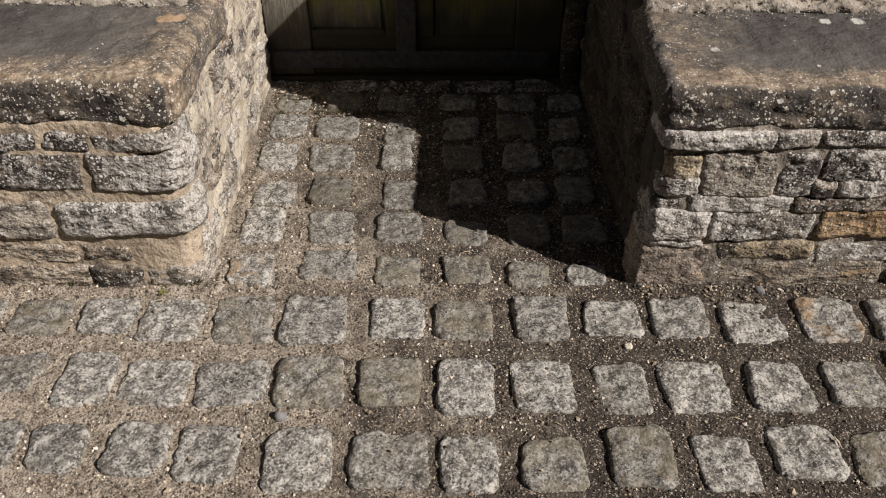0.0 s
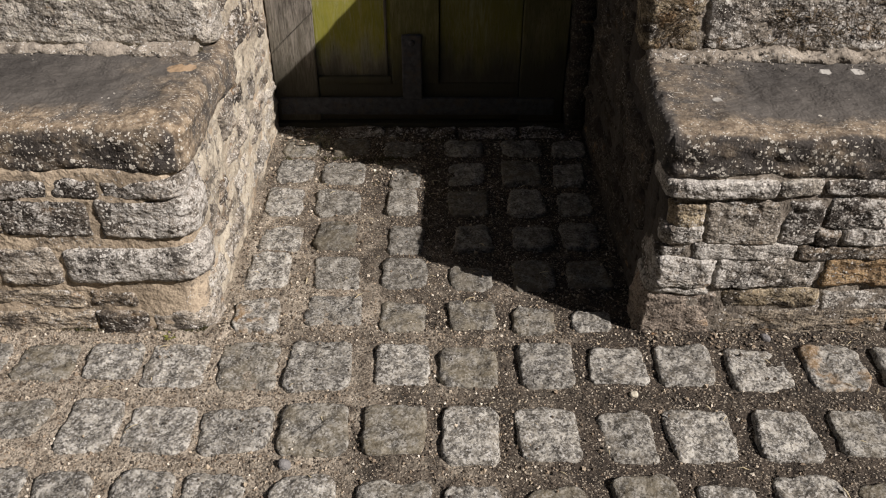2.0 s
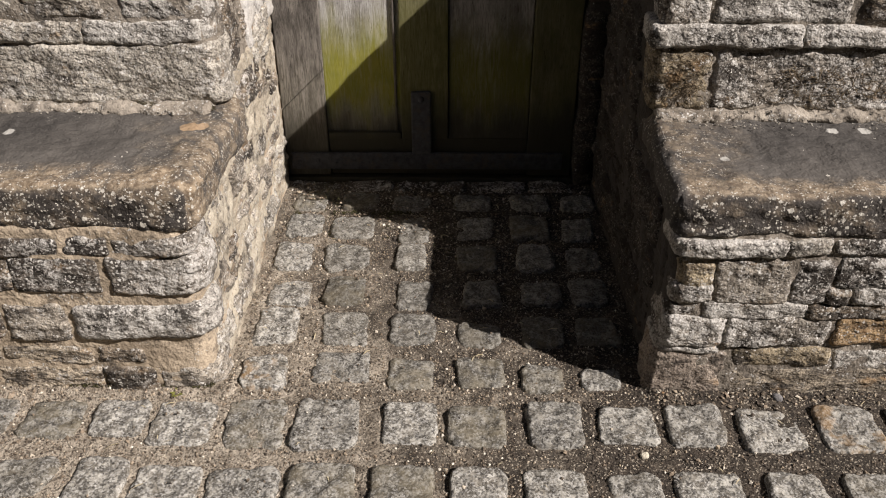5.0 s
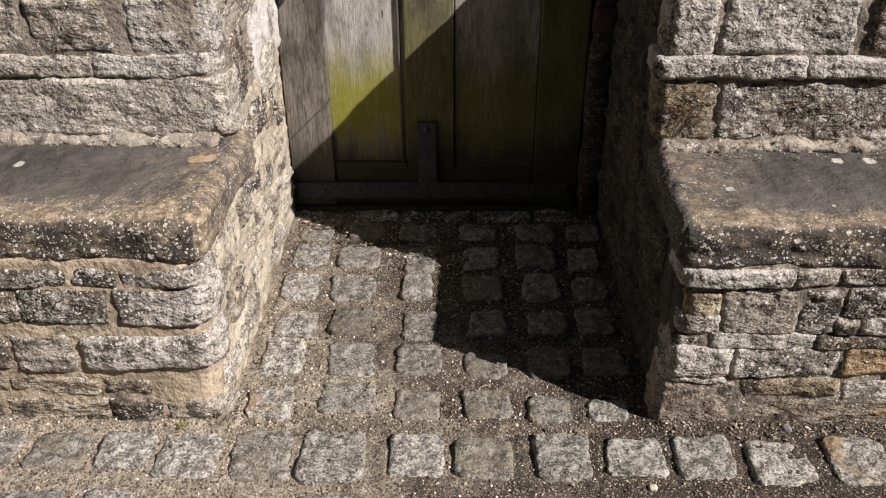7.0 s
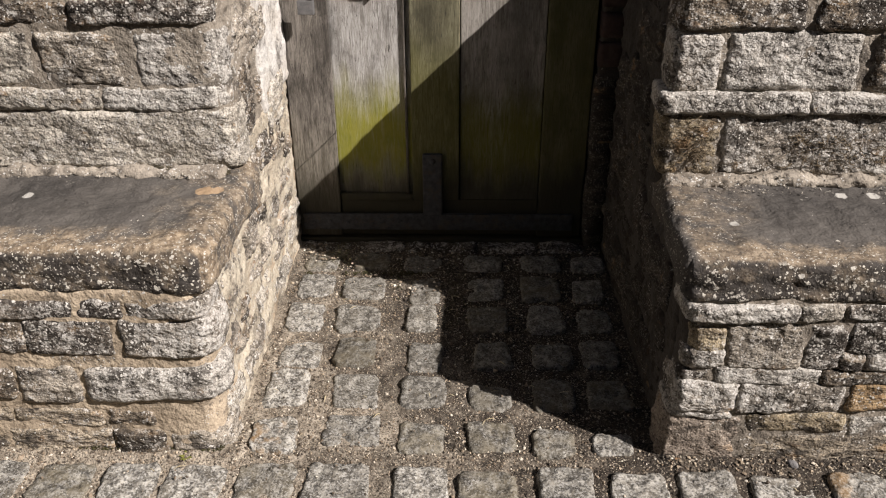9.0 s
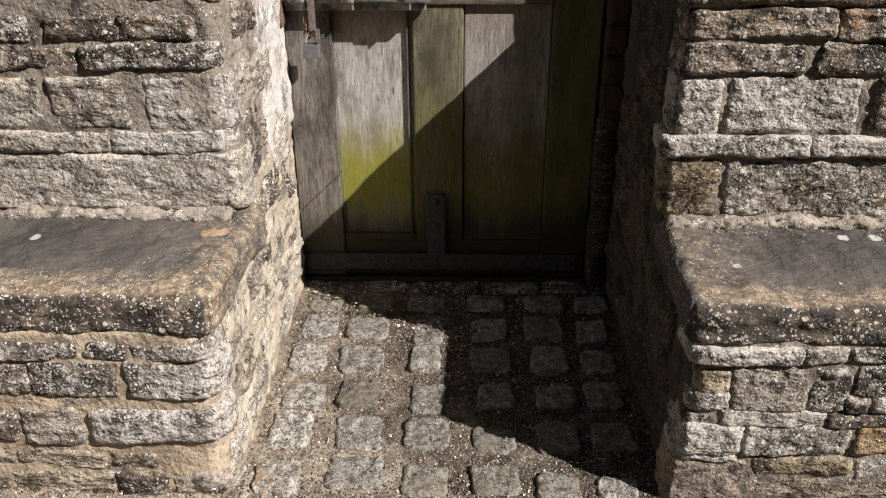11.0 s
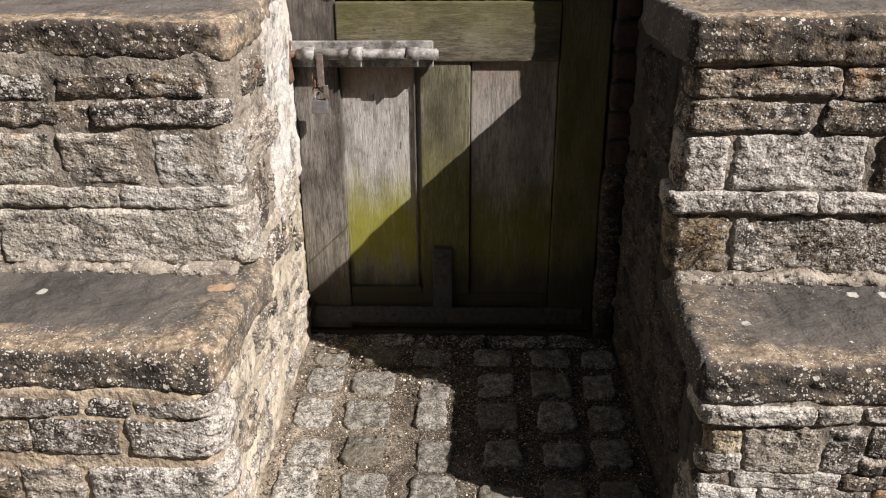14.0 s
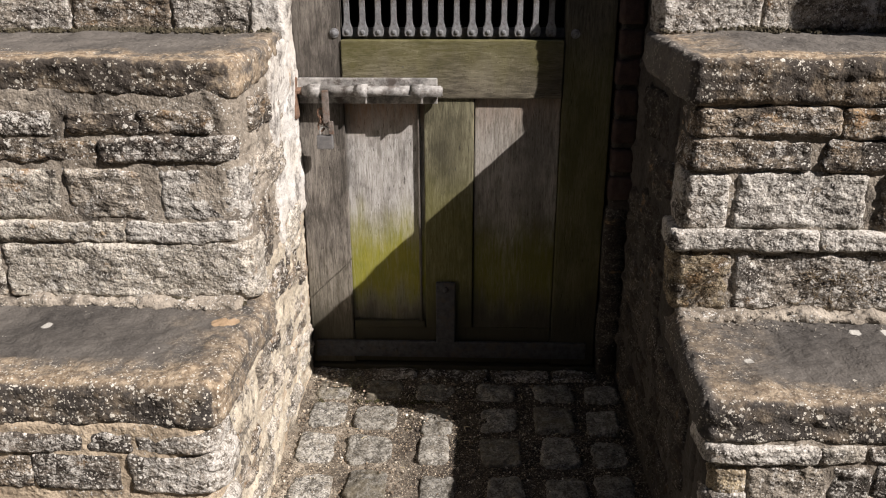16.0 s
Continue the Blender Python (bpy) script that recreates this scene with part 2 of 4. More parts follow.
COPING_LOW_RIGHT = coping_mat("coping_lower_right", -0.006, 1.25, 0.0, (0.045, 0.04, 0.036), 0.04,
                        ((0.466, 0.131, 0.009, (0.50, 0.48, 0.43)), (0.681, 0.235, 0.012, (0.52, 0.50, 0.45)), (0.735, 0.232, 0.013, (0.52, 0.50, 0.45))), 0.68, 0.368)
COPING_LOW_LEFT = coping_mat("coping_lower_left", -0.004, 1.25, 0.005, (0.045, 0.04, 0.036), 0.08,
                              ((-0.736, 0.19, 0.011, (0.52, 0.50, 0.45)), (-0.435, 0.213, 0.018, (0.42, 0.29, 0.17)), (-0.412, 0.216, 0.012, (0.44, 0.31, 0.19))), 0.85)
COPING_HIGH = coping_mat("coping_upper", 0.297, 1.6, 0.03, (0.045, 0.038, 0.032), 0.0, (), 1.0)
COPING_HIGH_RIGHT = coping_mat("coping_upper_right", 0.284, 1.6, 0.03, (0.045, 0.038, 0.032), 0.0, (), 1.0, 0.372)


def sett_mat(name, rusty, film_shade=0.0):
    k = Mat(name)
    fleck = k.noise(300, 4, 0.75)
    blot = k.noise(50, 8, 0.78)
    broad = k.noise(24, 6, 0.65)
    col = k.mix(k.step(blot, 0.40, 0.62), (0.10, 0.09, 0.073), (0.57, 0.54, 0.465))
    col = k.mix(k.step(fleck, 0.5, 0.68, 0.0, 0.6), col, (0.78, 0.76, 0.71))
    col = k.mix(k.step(fleck, 0.42, 0.30, 0.0, 0.7), col, (0.07, 0.063, 0.055))
    col = k.mix(k.step(broad, 0.47, 0.66, 0.0, 0.6), col, (0.20, 0.172, 0.13))
    gems = k.node("ShaderNodeSeparateColor")
    k.link(k.cells(310, None, "Color"), gems.inputs[0])
    col = k.mix(k.step(gems.outputs[0], 0.78, 0.86, 0.0, 0.5), col, (0.66, 0.64, 0.59))
    col = k.mix(k.step(gems.outputs[1], 0.74, 0.84, 0.0, 0.65), col, (0.05, 0.046, 0.042))
    rust = k.math("MULTIPLY", k.step(k.noise(16, 4, 0.6, k.scaled(1, 1, 1, (2, 7, 0))), 0.5, 0.62), rusty)
    col = k.mix(rust, col, (0.44, 0.26, 0.10))
    ochre = k.math("MULTIPLY", k.step(k.rand, 0.35, 0.1, 0.0, 0.45), k.step(broad, 0.35, 0.6))
    col = k.mix(ochre, col, (0.34, 0.285, 0.18))
    # Brown dirt layer, deepened to hold some of the doorway's shade.
    if film_shade:
        col = k.mix(k.step(k.noise(38, 6, 0.7, k.scaled(1, 1, 1, (8, 1, 4))), 0.36, 0.62, film_shade * 0.45, film_shade), col, (0.10, 0.088, 0.066))
    col = k.tint(col, 0.45)
    k.bump([(k.noise(38, 3, 0.55), 1.0, 0.007), (k.noise(115, 2, 0.55), 1.0, 0.0026), (k.noise(330, 1, 0.5), 1.0, 0.0008)])
    return k.done(k.dim(col, 0.62), 0.85)


def soil_mat():
    """Dark earth, with pale sand washed in along the foot of one wall."""
    k = Mat("joint_soil")
    grit = k.noise(330, 5, 0.8)
    sand = k.math("ADD", k.math("MULTIPLY", k.axis(0), -0.58), k.math("MULTIPLY", k.noise(7, 7, 0.7), 1.1))
    sand = k.math("SUBTRACT", sand, k.math("MULTIPLY", k.step(k.axis(1), 0.0, 0.6), 0.16))
    sand = k.step(sand, 0.40, 0.78)
    dark = k.mix(k.step(k.noise(26, 6, 0.7), 0.35, 0.65), (0.032, 0.026, 0.020), (0.105, 0.083, 0.062))
    pale = k.mix(k.step(k.noise(40, 6, 0.7), 0.35, 0.65), (0.28, 0.23, 0.172), (0.61, 0.53, 0.415))
    col = k.mix(sand, dark, pale)
    col = k.mix(k.step(grit, 0.56, 0.66, 0.0, 0.5), col, (0.50, 0.43, 0.33))
    col = k.mix(k.step(grit, 0.42, 0.28, 0.0, 0.6), col, (0.03, 0.025, 0.02))
    grains = k.node("ShaderNodeSeparateColor")
    k.link(k.cells(430, None, "Color"), grains.inputs[0])
    col = k.mix(k.step(grains.outputs[0], 0.86, 0.9, 0.0, 0.75), col, (0.52, 0.45, 0.35))
    col = k.mix(k.step(grains.outputs[1], 0.72, 0.8, 0.0, 0.6), col, (0.025, 0.02, 0.017))
    k.bump([(k.noise(60, 3, 0.6), 1.0, 0.006), (k.noise(190, 2, 0.5), 1.0, 0.0024), (k.cells(300), 0.8, 0.0013)])
    return k.done(k.dim(col, 0.62), 0.95)


def pebble_mat(name, island=True):
    k = Mat(name)
    if island:
        r = k.node("ShaderNodeNewGeometry").outputs["Random Per Island"]
    else:
        r = k.rand
    ramp = k.node("ShaderNodeValToRGB")
    e = ramp.color_ramp.elements
    e[0].color, e[1].color = (0.05, 0.04, 0.032, 1), (0.72, 0.66, 0.55, 1)
    for p, c in ((0.35, (0.10, 0.08, 0.06, 1)), (0.7, (0.22, 0.17, 0.12, 1)), (0.86, (0.40, 0.33, 0.24, 1)), (0.95, (0.52, 0.46, 0.37, 1))):
        e.new(p).color = c
    k.link(r, ramp.inputs[0])
    k.bump([(k.noise(400, 4), 0.5)], 0.002)
    return k.done(ramp.outputs[0], 0.85)


def plain_mat(name, a, b, scale=80, rough=0.6, metal=0.0, bump=0.4, fleck=None):
    k = Mat(name)
    col = k.mix(k.step(k.noise(scale, 7, 0.7), 0.32, 0.68), a, b)
    if fleck:
        col = k.mix(k.step(k.noise(scale * 0.45, 8, 0.75, k.scaled(1, 1, 1, (4, 1, 2))), 0.5, 0.62, 0.0, 0.85), col, fleck)
    k.bump([(k.noise(scale * 1.5, 7, 0.7), bump), (k.noise(scale * 6, 4, 0.7), bump * 0.6)], 0.003)
    return k.done(col, rough, metal)


def wood_mat(name, light, dark, algae=(0.2, 0.45), green=0.6, foot=0.6, top=0.0, level=False, shade=1.0):
    """Weathered oak: silvered grain, a green bloom between two heights, a wet foot darkened with painted shade."""
    k = Mat(name)
    z = k.axis(2)
    stretch = (4, 30, 30) if level else (34, 30, 3.2)
    vec = k.scaled(*stretch)
    grain = k.noise(4.2, 8, 0.74, vec, 1.1)
    lines = k.noise(14, 5, 0.7, k.scaled(*[s * 1.4 for s in stretch]))
    col = k.mix(k.step(grain, 0.33, 0.67), dark, light)
    col = k.mix(k.step(lines, 0.54, 0.66, 0.0, 0.75), col, [c * 0.42 for c in dark])
    col = k.mix(k.step(k.noise(9, 6, 0.65, k.scaled(*[1.0 if v > 10 else 0.35 for v in stretch])), 0.44, 0.62, 0.0, 0.6), col, [c * 0.8 for c in dark])
    blotch = k.noise(11, 7, 0.7, k.scaled(*[1.0 if v > 10 else 0.5 for v in stretch], (3, 9, 4)))
    col = k.mix(k.step(blotch, 0.50, 0.64, 0.0, 0.62), col, [c * 0.45 for c in dark])
    col = k.mix(k.step(blotch, 0.46, 0.34, 0.0, 0.30), col, [min(1.0, c * 1.25) for c in light])
    checks = k.noise(9, 3, 0.6, k.scaled(*[v * 1.3 for v in stretch], (7, 2, 1)))
    col = k.mix(k.step(checks, 0.63, 0.68, 0.0, 0.85), col, (0.035, 0.03, 0.024))
    wob = k.math("MULTIPLY", k.math("SUBTRACT", k.noise(5, 5, 0.6, k.scaled(3, 1, 0.6)), 0.5), 0.22)
    h = k.math("ADD", z, wob)
    bloom = k.math("MULTIPLY", k.step(h, algae[0] - 0.08, algae[0] + 0.06), k.step(h, algae[1] + 0.07, algae[1] - 0.09))
    bloom = k.math("MULTIPLY", bloom, k.step(grain, 0.25, 0.75, green * 1.15, green * 0.75), True)
    # The shade factor darkens the algae on boards whose lower part lies in shadow.
    col = k.mix(bloom, col, k.mix(k.noise(30, 4), [c * shade for c in (0.155, 0.165, 0.018)], [c * shade for c in (0.30, 0.27, 0.045)]))
    # Dark foot: wet wood, plus painted shade low on the door.
    damp_shade = k.step(h, 0.25, 0.12, 0.0, foot)
    col = k.mix(damp_shade, col, (0.035, 0.032, 0.022))
    if top:
        col = k.mix(k.math("MULTIPLY", k.step(h, 0.57, 0.70, 0.0, top), k.step(grain, 0.35, 0.62, 0.25, 1.0)), col, (0.19, 0.10, 0.045))
    k.bump([(grain, 0.35), (lines, 0.35), (k.step(checks, 0.70, 0.64), 0.6)], 0.003)
    return k.done(col, 0.8)


SETT = sett_mat("granite_sett", 0.0)
SETT_DULL = sett_mat("granite_sett_film_shaded", 0.0, 0.42)
SETT_RUSTY = sett_mat("granite_sett_rusty", 0.5)
SOIL = soil_mat()
GRIT = pebble_mat("grit")
OAK_STILE = wood_mat("oak_stile_grey", (0.25, 0.224, 0.192), (0.075, 0.066, 0.056), (0.05, 0.3), 0.05, 0.75)
# Shaded copy of the stile oak: olive, with the shadow put into its colour.
OAK_OLIVE_SHADED = wood_mat("oak_stile_olive_shaded", (0.115, 0.104, 0.076), (0.046, 0.041, 0.03), (0.1, 0.8), 0.2, 0.92)
OAK_PANEL = wood_mat("oak_panel_silvered", (0.50, 0.485, 0.46), (0.255, 0.237, 0.21), (0.19, 0.385), 1.0, 0.9, 0.9, False, 0.95)
OAK_GREEN = wood_mat("oak_muntin_green", (0.215, 0.20, 0.128), (0.09, 0.082, 0.05), (0.05, 0.50), 0.6, 0.92, 0.0, False, 0.4)
OAK_PANEL_B = wood_mat("oak_panel_mossy", (0.36, 0.335, 0.30), (0.145, 0.132, 0.108), (0.15, 0.38), 0.9, 0.92, 0.45, False, 0.5)
OAK_RAIL = wood_mat("oak_rail_green", (0.175, 0.155, 0.112), (0.055, 0.047, 0.033), (0.77, 0.9), 0.22, 0.0, 0.0, True)
IRON = plain_mat("iron_dark", (0.034, 0.035, 0.039), (0.07, 0.071, 0.077), 70, 0.65, 0.2, 0.5, (0.07, 0.058, 0.05))
IRON_GREY = plain_mat("iron_painted_grey", (0.13, 0.132, 0.136), (0.24, 0.242, 0.245), 120, 0.6, 0.1, 0.5, (0.10, 0.085, 0.07))
BOLT_GREY = plain_mat("bolt_galvanised", (0.10, 0.095, 0.088), (0.40, 0.385, 0.36), 38, 0.6, 0.1, 0.35, (0.075, 0.06, 0.05))
RUST = plain_mat("rust", (0.10, 0.065, 0.047), (0.22, 0.13, 0.085), 160, 0.9, 0.0, 0.6)
HASP = plain_mat("iron_hasp", (0.12, 0.10, 0.085), (0.21, 0.18, 0.16), 130, 0.7, 0.2, 0.5, (0.15, 0.09, 0.06))
LOCK_GREY = plain_mat("padlock_steel", (0.15, 0.147, 0.147), (0.23, 0.225, 0.22), 60, 0.5, 0.5, 0.15)
LIMEWASH = mortar_mat("limewash", (0.93, 0.90, 0.84), (0.76, 0.70, 0.61), 0.42, 0.25, 0.75)
# Brick red taken far down so its colour carries the reveal's shade.
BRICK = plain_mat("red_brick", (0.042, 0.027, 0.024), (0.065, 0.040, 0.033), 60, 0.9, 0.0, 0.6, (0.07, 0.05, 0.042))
# Near-black colour that stands for the lack of light behind the grille.
DARKNESS = plain_mat("interior_blackness", (0.03, 0.028, 0.025), (0.05, 0.046, 0.04), 20, 0.95)
STRAW = plain_mat("straw", (0.40, 0.33, 0.2), (0.5, 0.44, 0.3), 100, 0.8)


# ---- mesh helpers ----
def thing(name, label, category, place=(0, 0, 0), kind="", group=""):
    ob = new(name)
    ob.location = place
    ob.empty_display_size = 0.1
    return tagged(ob, label, category, group, kind)


def part(name, mesh, material, parent=None, label=""):
    """Links a mesh (in world metres) as one object under a thing, structure or part."""
    ob = new(name, mesh)
    if material and not mesh.materials:
        mesh.materials.append(material)
    if parent:
        ob.parent = parent
        ob.matrix_parent_inverse = Matrix.Translation(-origin(parent))
    if label:
        tagged(ob, label)
    return ob


def origin(ob):
    v = Vector(ob.location)
    while ob.parent:
        v = Vector((0, 0, 0))
        ob = ob.parent
    return v


def to_mesh(name, verts, faces, smooth=True):
    me = bpy.data.meshes.new(name)
    me.from_pydata(verts, [], faces)
    if smooth:
        me.polygons.foreach_set("use_smooth", [True] * len(me.polygons))
    me.update()
    return me


def bm_mesh(name, bm, smooth=False):
    bmesh.ops.recalc_face_normals(bm, faces=bm.faces)
    me = bpy.data.meshes.new(name)
    bm.to_mesh(me)
    bm.free()
    if smooth:
        me.polygons.foreach_set("use_smooth", [True] * len(me.polygons))
    return me


def cut(lo, hi, step):
    n = max(1, round((hi - lo) / step))
    return [lo + (hi - lo) * i / n for i in range(n + 1)]


def box_skin(lo, hi, step):
    """Vertices and quads of a box skin with shared edges."""
    axes = [cut(lo[i], hi[i], step[i] if isinstance(step, tuple) else step) for i in range(3)]
    size = [len(a) - 1 for a in axes]
    index, verts, faces = {}, [], []

    def vid(key):
        if key not in index:
            index[key] = len(verts)
            verts.append(tuple(axes[i][key[i]] for i in range(3)))
        return index[key]

    for a in range(3):
        b, c = (a + 1) % 3, (a + 2) % 3
        for side in (0, size[a]):
            for i in range(size[b]):
                for j in range(size[c]):
                    quad = []
                    for di, dj in ((0, 0), (1, 0), (1, 1), (0, 1)):
                        key = [0, 0, 0]
                        key[a], key[b], key[c] = side, i + di, j + dj
                        quad.append(vid(tuple(key)))
                    faces.append(quad if side else quad[::-1])
    return verts, faces


def rough(lo, hi, step=0.006, radius=0.012, amp=0.004, warp=0.005, strata=0.0, seed=0.0, jitter=None, crease=0.0, plan=0.0, turn=None):
    """A rounded box with a weathered, uneven skin; turn = (side, radius) rounds one front corner in plan."""
    verts, faces = box_skin(lo, hi, step)
    lo, hi = Vector(lo), Vector(hi)
    mid, half = (lo + hi) / 2, (hi - lo) / 2
    r = min(radius, *(h * 0.98 for h in half))
    inner = Vector([h - r for h in half])
    shift = Vector((seed * 3.7, seed * 1.3, seed * 5.1))
    out = []
    for v in verts:
        p = Vector(v) - mid
        q = Vector([max(-inner[i], min(inner[i], p[i])) for i in range(3)])
        n = (p - q).normalized() if (p - q).length > 1e-9 else Vector((0, 0, 1))
        p = q + n * r
        if plan:
            e = Vector((max(-half.x + plan, min(half.x - plan, p.x)), max(-half.y + plan, min(half.y - plan, p.y))))
            g = Vector((p.x, p.y)) - e
            if g.length > 1e-9:
                g *= max(abs(g.x), abs(g.y)) / g.length
                p.x, p.y = e.x + g.x, e.y + g.y
        if turn:
            a, b = turn[0] * p.x - (half.x - turn[1]), -half.y + turn[1] - p.y
            if a > 0 and b > 0:
                g = max(a, b) / math.hypot(a, b)
                p.x, p.y = turn[0] * (half.x - turn[1] + a * g), -half.y + turn[1] - b * g
        if jitter:
            u, w = p.x / half.x, p.y / half.y
            for cx, cy, ox, oy in jitter:
                f = (1 + cx * u) * (1 + cy * w) / 4
                p.x += ox * f
                p.y += oy * f
        p += mid
        s = p + shift
        d = 0.42 * noise.noise(s * 12) + 0.30 * noise.noise(s * 31) + 0.28 * noise.noise(s * 74)
        if crease:
            d += crease * (noise.turbulence(Vector((s.x, s.y, s.z * 1.5)) * 24, 4, True, amplitude_scale=0.62, frequency_scale=2.1) - 0.45)
        d = d * amp + strata * noise.noise(Vector((s.x * 9, s.y * 9, s.z * 75)))
        p += n * d + (noise.noise_vector(s * 8) + 0.4 * noise.noise_vector(s * 23)) * warp
        out.append(p)
    return out, faces


def joined(name, pieces, smooth=True):
    verts, faces = [], []
    for v, f in pieces:
        k = len(verts)
        verts += v
        faces += [[i + k for i in q] for q in f]
    return to_mesh(name, verts, faces, smooth)


def board(lo, hi, bevel=0.002):
    bm = bmesh.new()
    bmesh.ops.create_cube(bm, size=1.0)
    for v in bm.verts:
        for i in range(3):
            v.co[i] = lo[i] if v.co[i] < 0 else hi[i]
    if bevel:
        bmesh.ops.bevel(bm, geom=bm.edges[:], offset=bevel, segments=2, profile=0.6, affect="EDGES")
    return bm


def rod(a, b, r, r2=None, seg=18, bevel=0.0):
    a, b = Vector(a), Vector(b)
    bm = bmesh.new()
    bmesh.ops.create_cone(bm, cap_ends=True, segments=seg, radius1=r, radius2=r if r2 is None else r2, depth=(b - a).length)
    turn = (b - a).to_track_quat("Z", "Y").to_matrix().to_4x4()
    if bevel:
        rims = [e for e in bm.edges if abs(e.verts[0].co.z - e.verts[1].co.z) < 1e-6]
        bmesh.ops.bevel(bm, geom=rims, offset=bevel, segments=2, affect="EDGES")
    for f in bm.faces:
        f.smooth = len(f.verts) == 4
    bmesh.ops.transform(bm, matrix=Matrix.Translation((a + b) / 2) @ turn, verts=bm.verts)
    return bm


def tube(points, r, seg=8, closed=False):
    """A round wire along points."""
    pts = [Vector(p) for p in points]
    n = len(pts)
    verts, faces = [], []
    for i, p in enumerate(pts):
        a = pts[(i - 1) % n] if closed or i else pts[i]
        b = pts[(i + 1) % n] if closed or i < n - 1 else pts[i]
        q = (b - a).to_track_quat("Z", "Y")
        for k in range(seg):
            t = math.tau * k / seg
            verts.append(p + q @ Vector((r * math.cos(t), r * math.sin(t), 0)))
    for i in range(n if closed else n - 1):
        for k in range(seg):
            j, m = (i + 1) % n, (k + 1) % seg
            faces.append([i * seg + k, i * seg + m, j * seg + m, j * seg + k])
    if not closed:
        faces += [list(range(seg))[::-1], [(n - 1) * seg + k for k in range(seg)]]
    return verts, faces


# ---- ground ----
def ground_height(x, y):
    s = Vector((x, y, 0.0))
    h = 0.004 * noise.noise(s * 9) + 0.003 * noise.noise(s * 31) + 0.0016 * noise.noise(s * 90)
    foot = max(0.0, 1 - abs(y + 0.005) / 0.035) if abs(x) > 0.37 else max(0.0, 1 - (0.39 - abs(x)) / 0.03) if y > 0 else 0.0
    return -0.0068 + h + 0.008 * foot


def build_ground():
    xs = [-400, -120, -40, -12, -5, -2.6, -1.7] + cut(-1.2, 1.2, 0.0085) + [1.7, 2.6, 5, 12, 40, 120, 400]
    ys = [-400, -120, -40, -12, -5, -2.6, -1.4, -0.95] + cut(-0.62, 0.80, 0.0085) + [1.3, 3, 12, 40, 120, 400]
    verts = [(x, y, ground_height(x, y) if abs(x) < 1.3 and -0.7 < y < 0.85 else -0.0085) for y in ys for x in xs]
    w = len(xs)
    faces = [[j * w + i, j * w + i + 1, (j + 1) * w + i + 1, (j + 1) * w + i] for j in range(len(ys) - 1) for i in range(w - 1)]
    ob = part("ground", to_mesh("ground", verts, faces), SOIL)
    return tagged(ob, "dark earth and pale sand between worn granite setts", "ground", kind="structure")


ground = build_ground()
SETTS = []


def sett_row(xs, ys, ws, ds, rusty=-1, fine=0.005):
    """One course of granite setts: centres across and along, widths and depths."""
    for i, (x, y, w, d) in enumerate(zip(xs, ys, ws, ds)):
        k = len(SETTS)
        rng = random.Random(k * 7 + 3)
        jit = [(cx, cy, rng.uniform(-0.0055, 0.0055), rng.uniform(-0.0055, 0.0055)) for cx in (-1, 1) for cy in (-1, 1)]
        w, d = w * 0.94, d * 0.94
        top = rng.uniform(-0.003, 0.003)
        v, f = rough((x - w / 2, y - d / 2, -0.07 + top), (x + w / 2, y + d / 2, top), (fine, fine, 0.012), 0.0075, 0.007, 0.004, 0.0, k + 1.5, jit, 0.8, rng.uniform(0.009, 0.024))
        SETTS.append((x, y, w, d))
        # Doorway setts beyond the sunlit column: dirt film plus painted shade.
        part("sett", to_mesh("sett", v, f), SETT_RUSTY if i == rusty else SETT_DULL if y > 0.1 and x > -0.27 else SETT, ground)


# ---- walls ----
def stone(wall, kind, lo, hi, seed, radius=0.014, amp=0.007, strata=0.0, crease=0.5, turn=None, warp=0.006):
    v, f = rough(lo, hi, 0.0041, radius, amp, warp, strata, seed, None, crease, 0.0, turn)
    return part("stone", to_mesh("stone", v, f), STONE[kind], wall)


def course(wall, face, z0, z1, spans, depth=0.075, proud=0.0, radius=0.008, amp=0.0055, crease=0.55, bend=0.034):
    """Stones of one course on a face towards the lane: (x0, x1, kind); the one at the doorway turns the corner."""
    for n, (x0, x1, kind) in enumerate(spans):
        seed = (x0 * 7.3 + z0 * 31.7 + face * 5.1) % 40
        rng = random.Random(int(seed * 1000))
        out = proud + rng.uniform(0.0, 0.004)
        side = 1 if x1 < -0.36 and x1 > -0.42 else -1 if 0.34 < x0 < 0.39 else 0
        if side < 0:
            x0, bend = x0 + 0.008, min(bend, 0.018)
        strata = 0.0035 if kind in ("layered", "dark", "orange") else 0.0015
        stone(wall, kind, (x0 - 0.004, face - out, z0 - 0.003 + rng.uniform(-0.003, 0.003)), (x1 + 0.004, face + depth, z1 + 0.003 + rng.uniform(-0.003, 0.003)),
              seed, radius, amp, strata, crease, (side, bend) if side else None)


def coping(wall, lo, hi, material, seed, nose=0.020, turn=None, skew=None):
    v, f = rough(lo, hi, (0.0070, 0.0070, 0.0045), nose, 0.0065, 0.005, 0.003, seed, skew, 0.6, 0.0, turn)
    return part("coping_slab", to_mesh("coping_slab", v, f), material, wall)


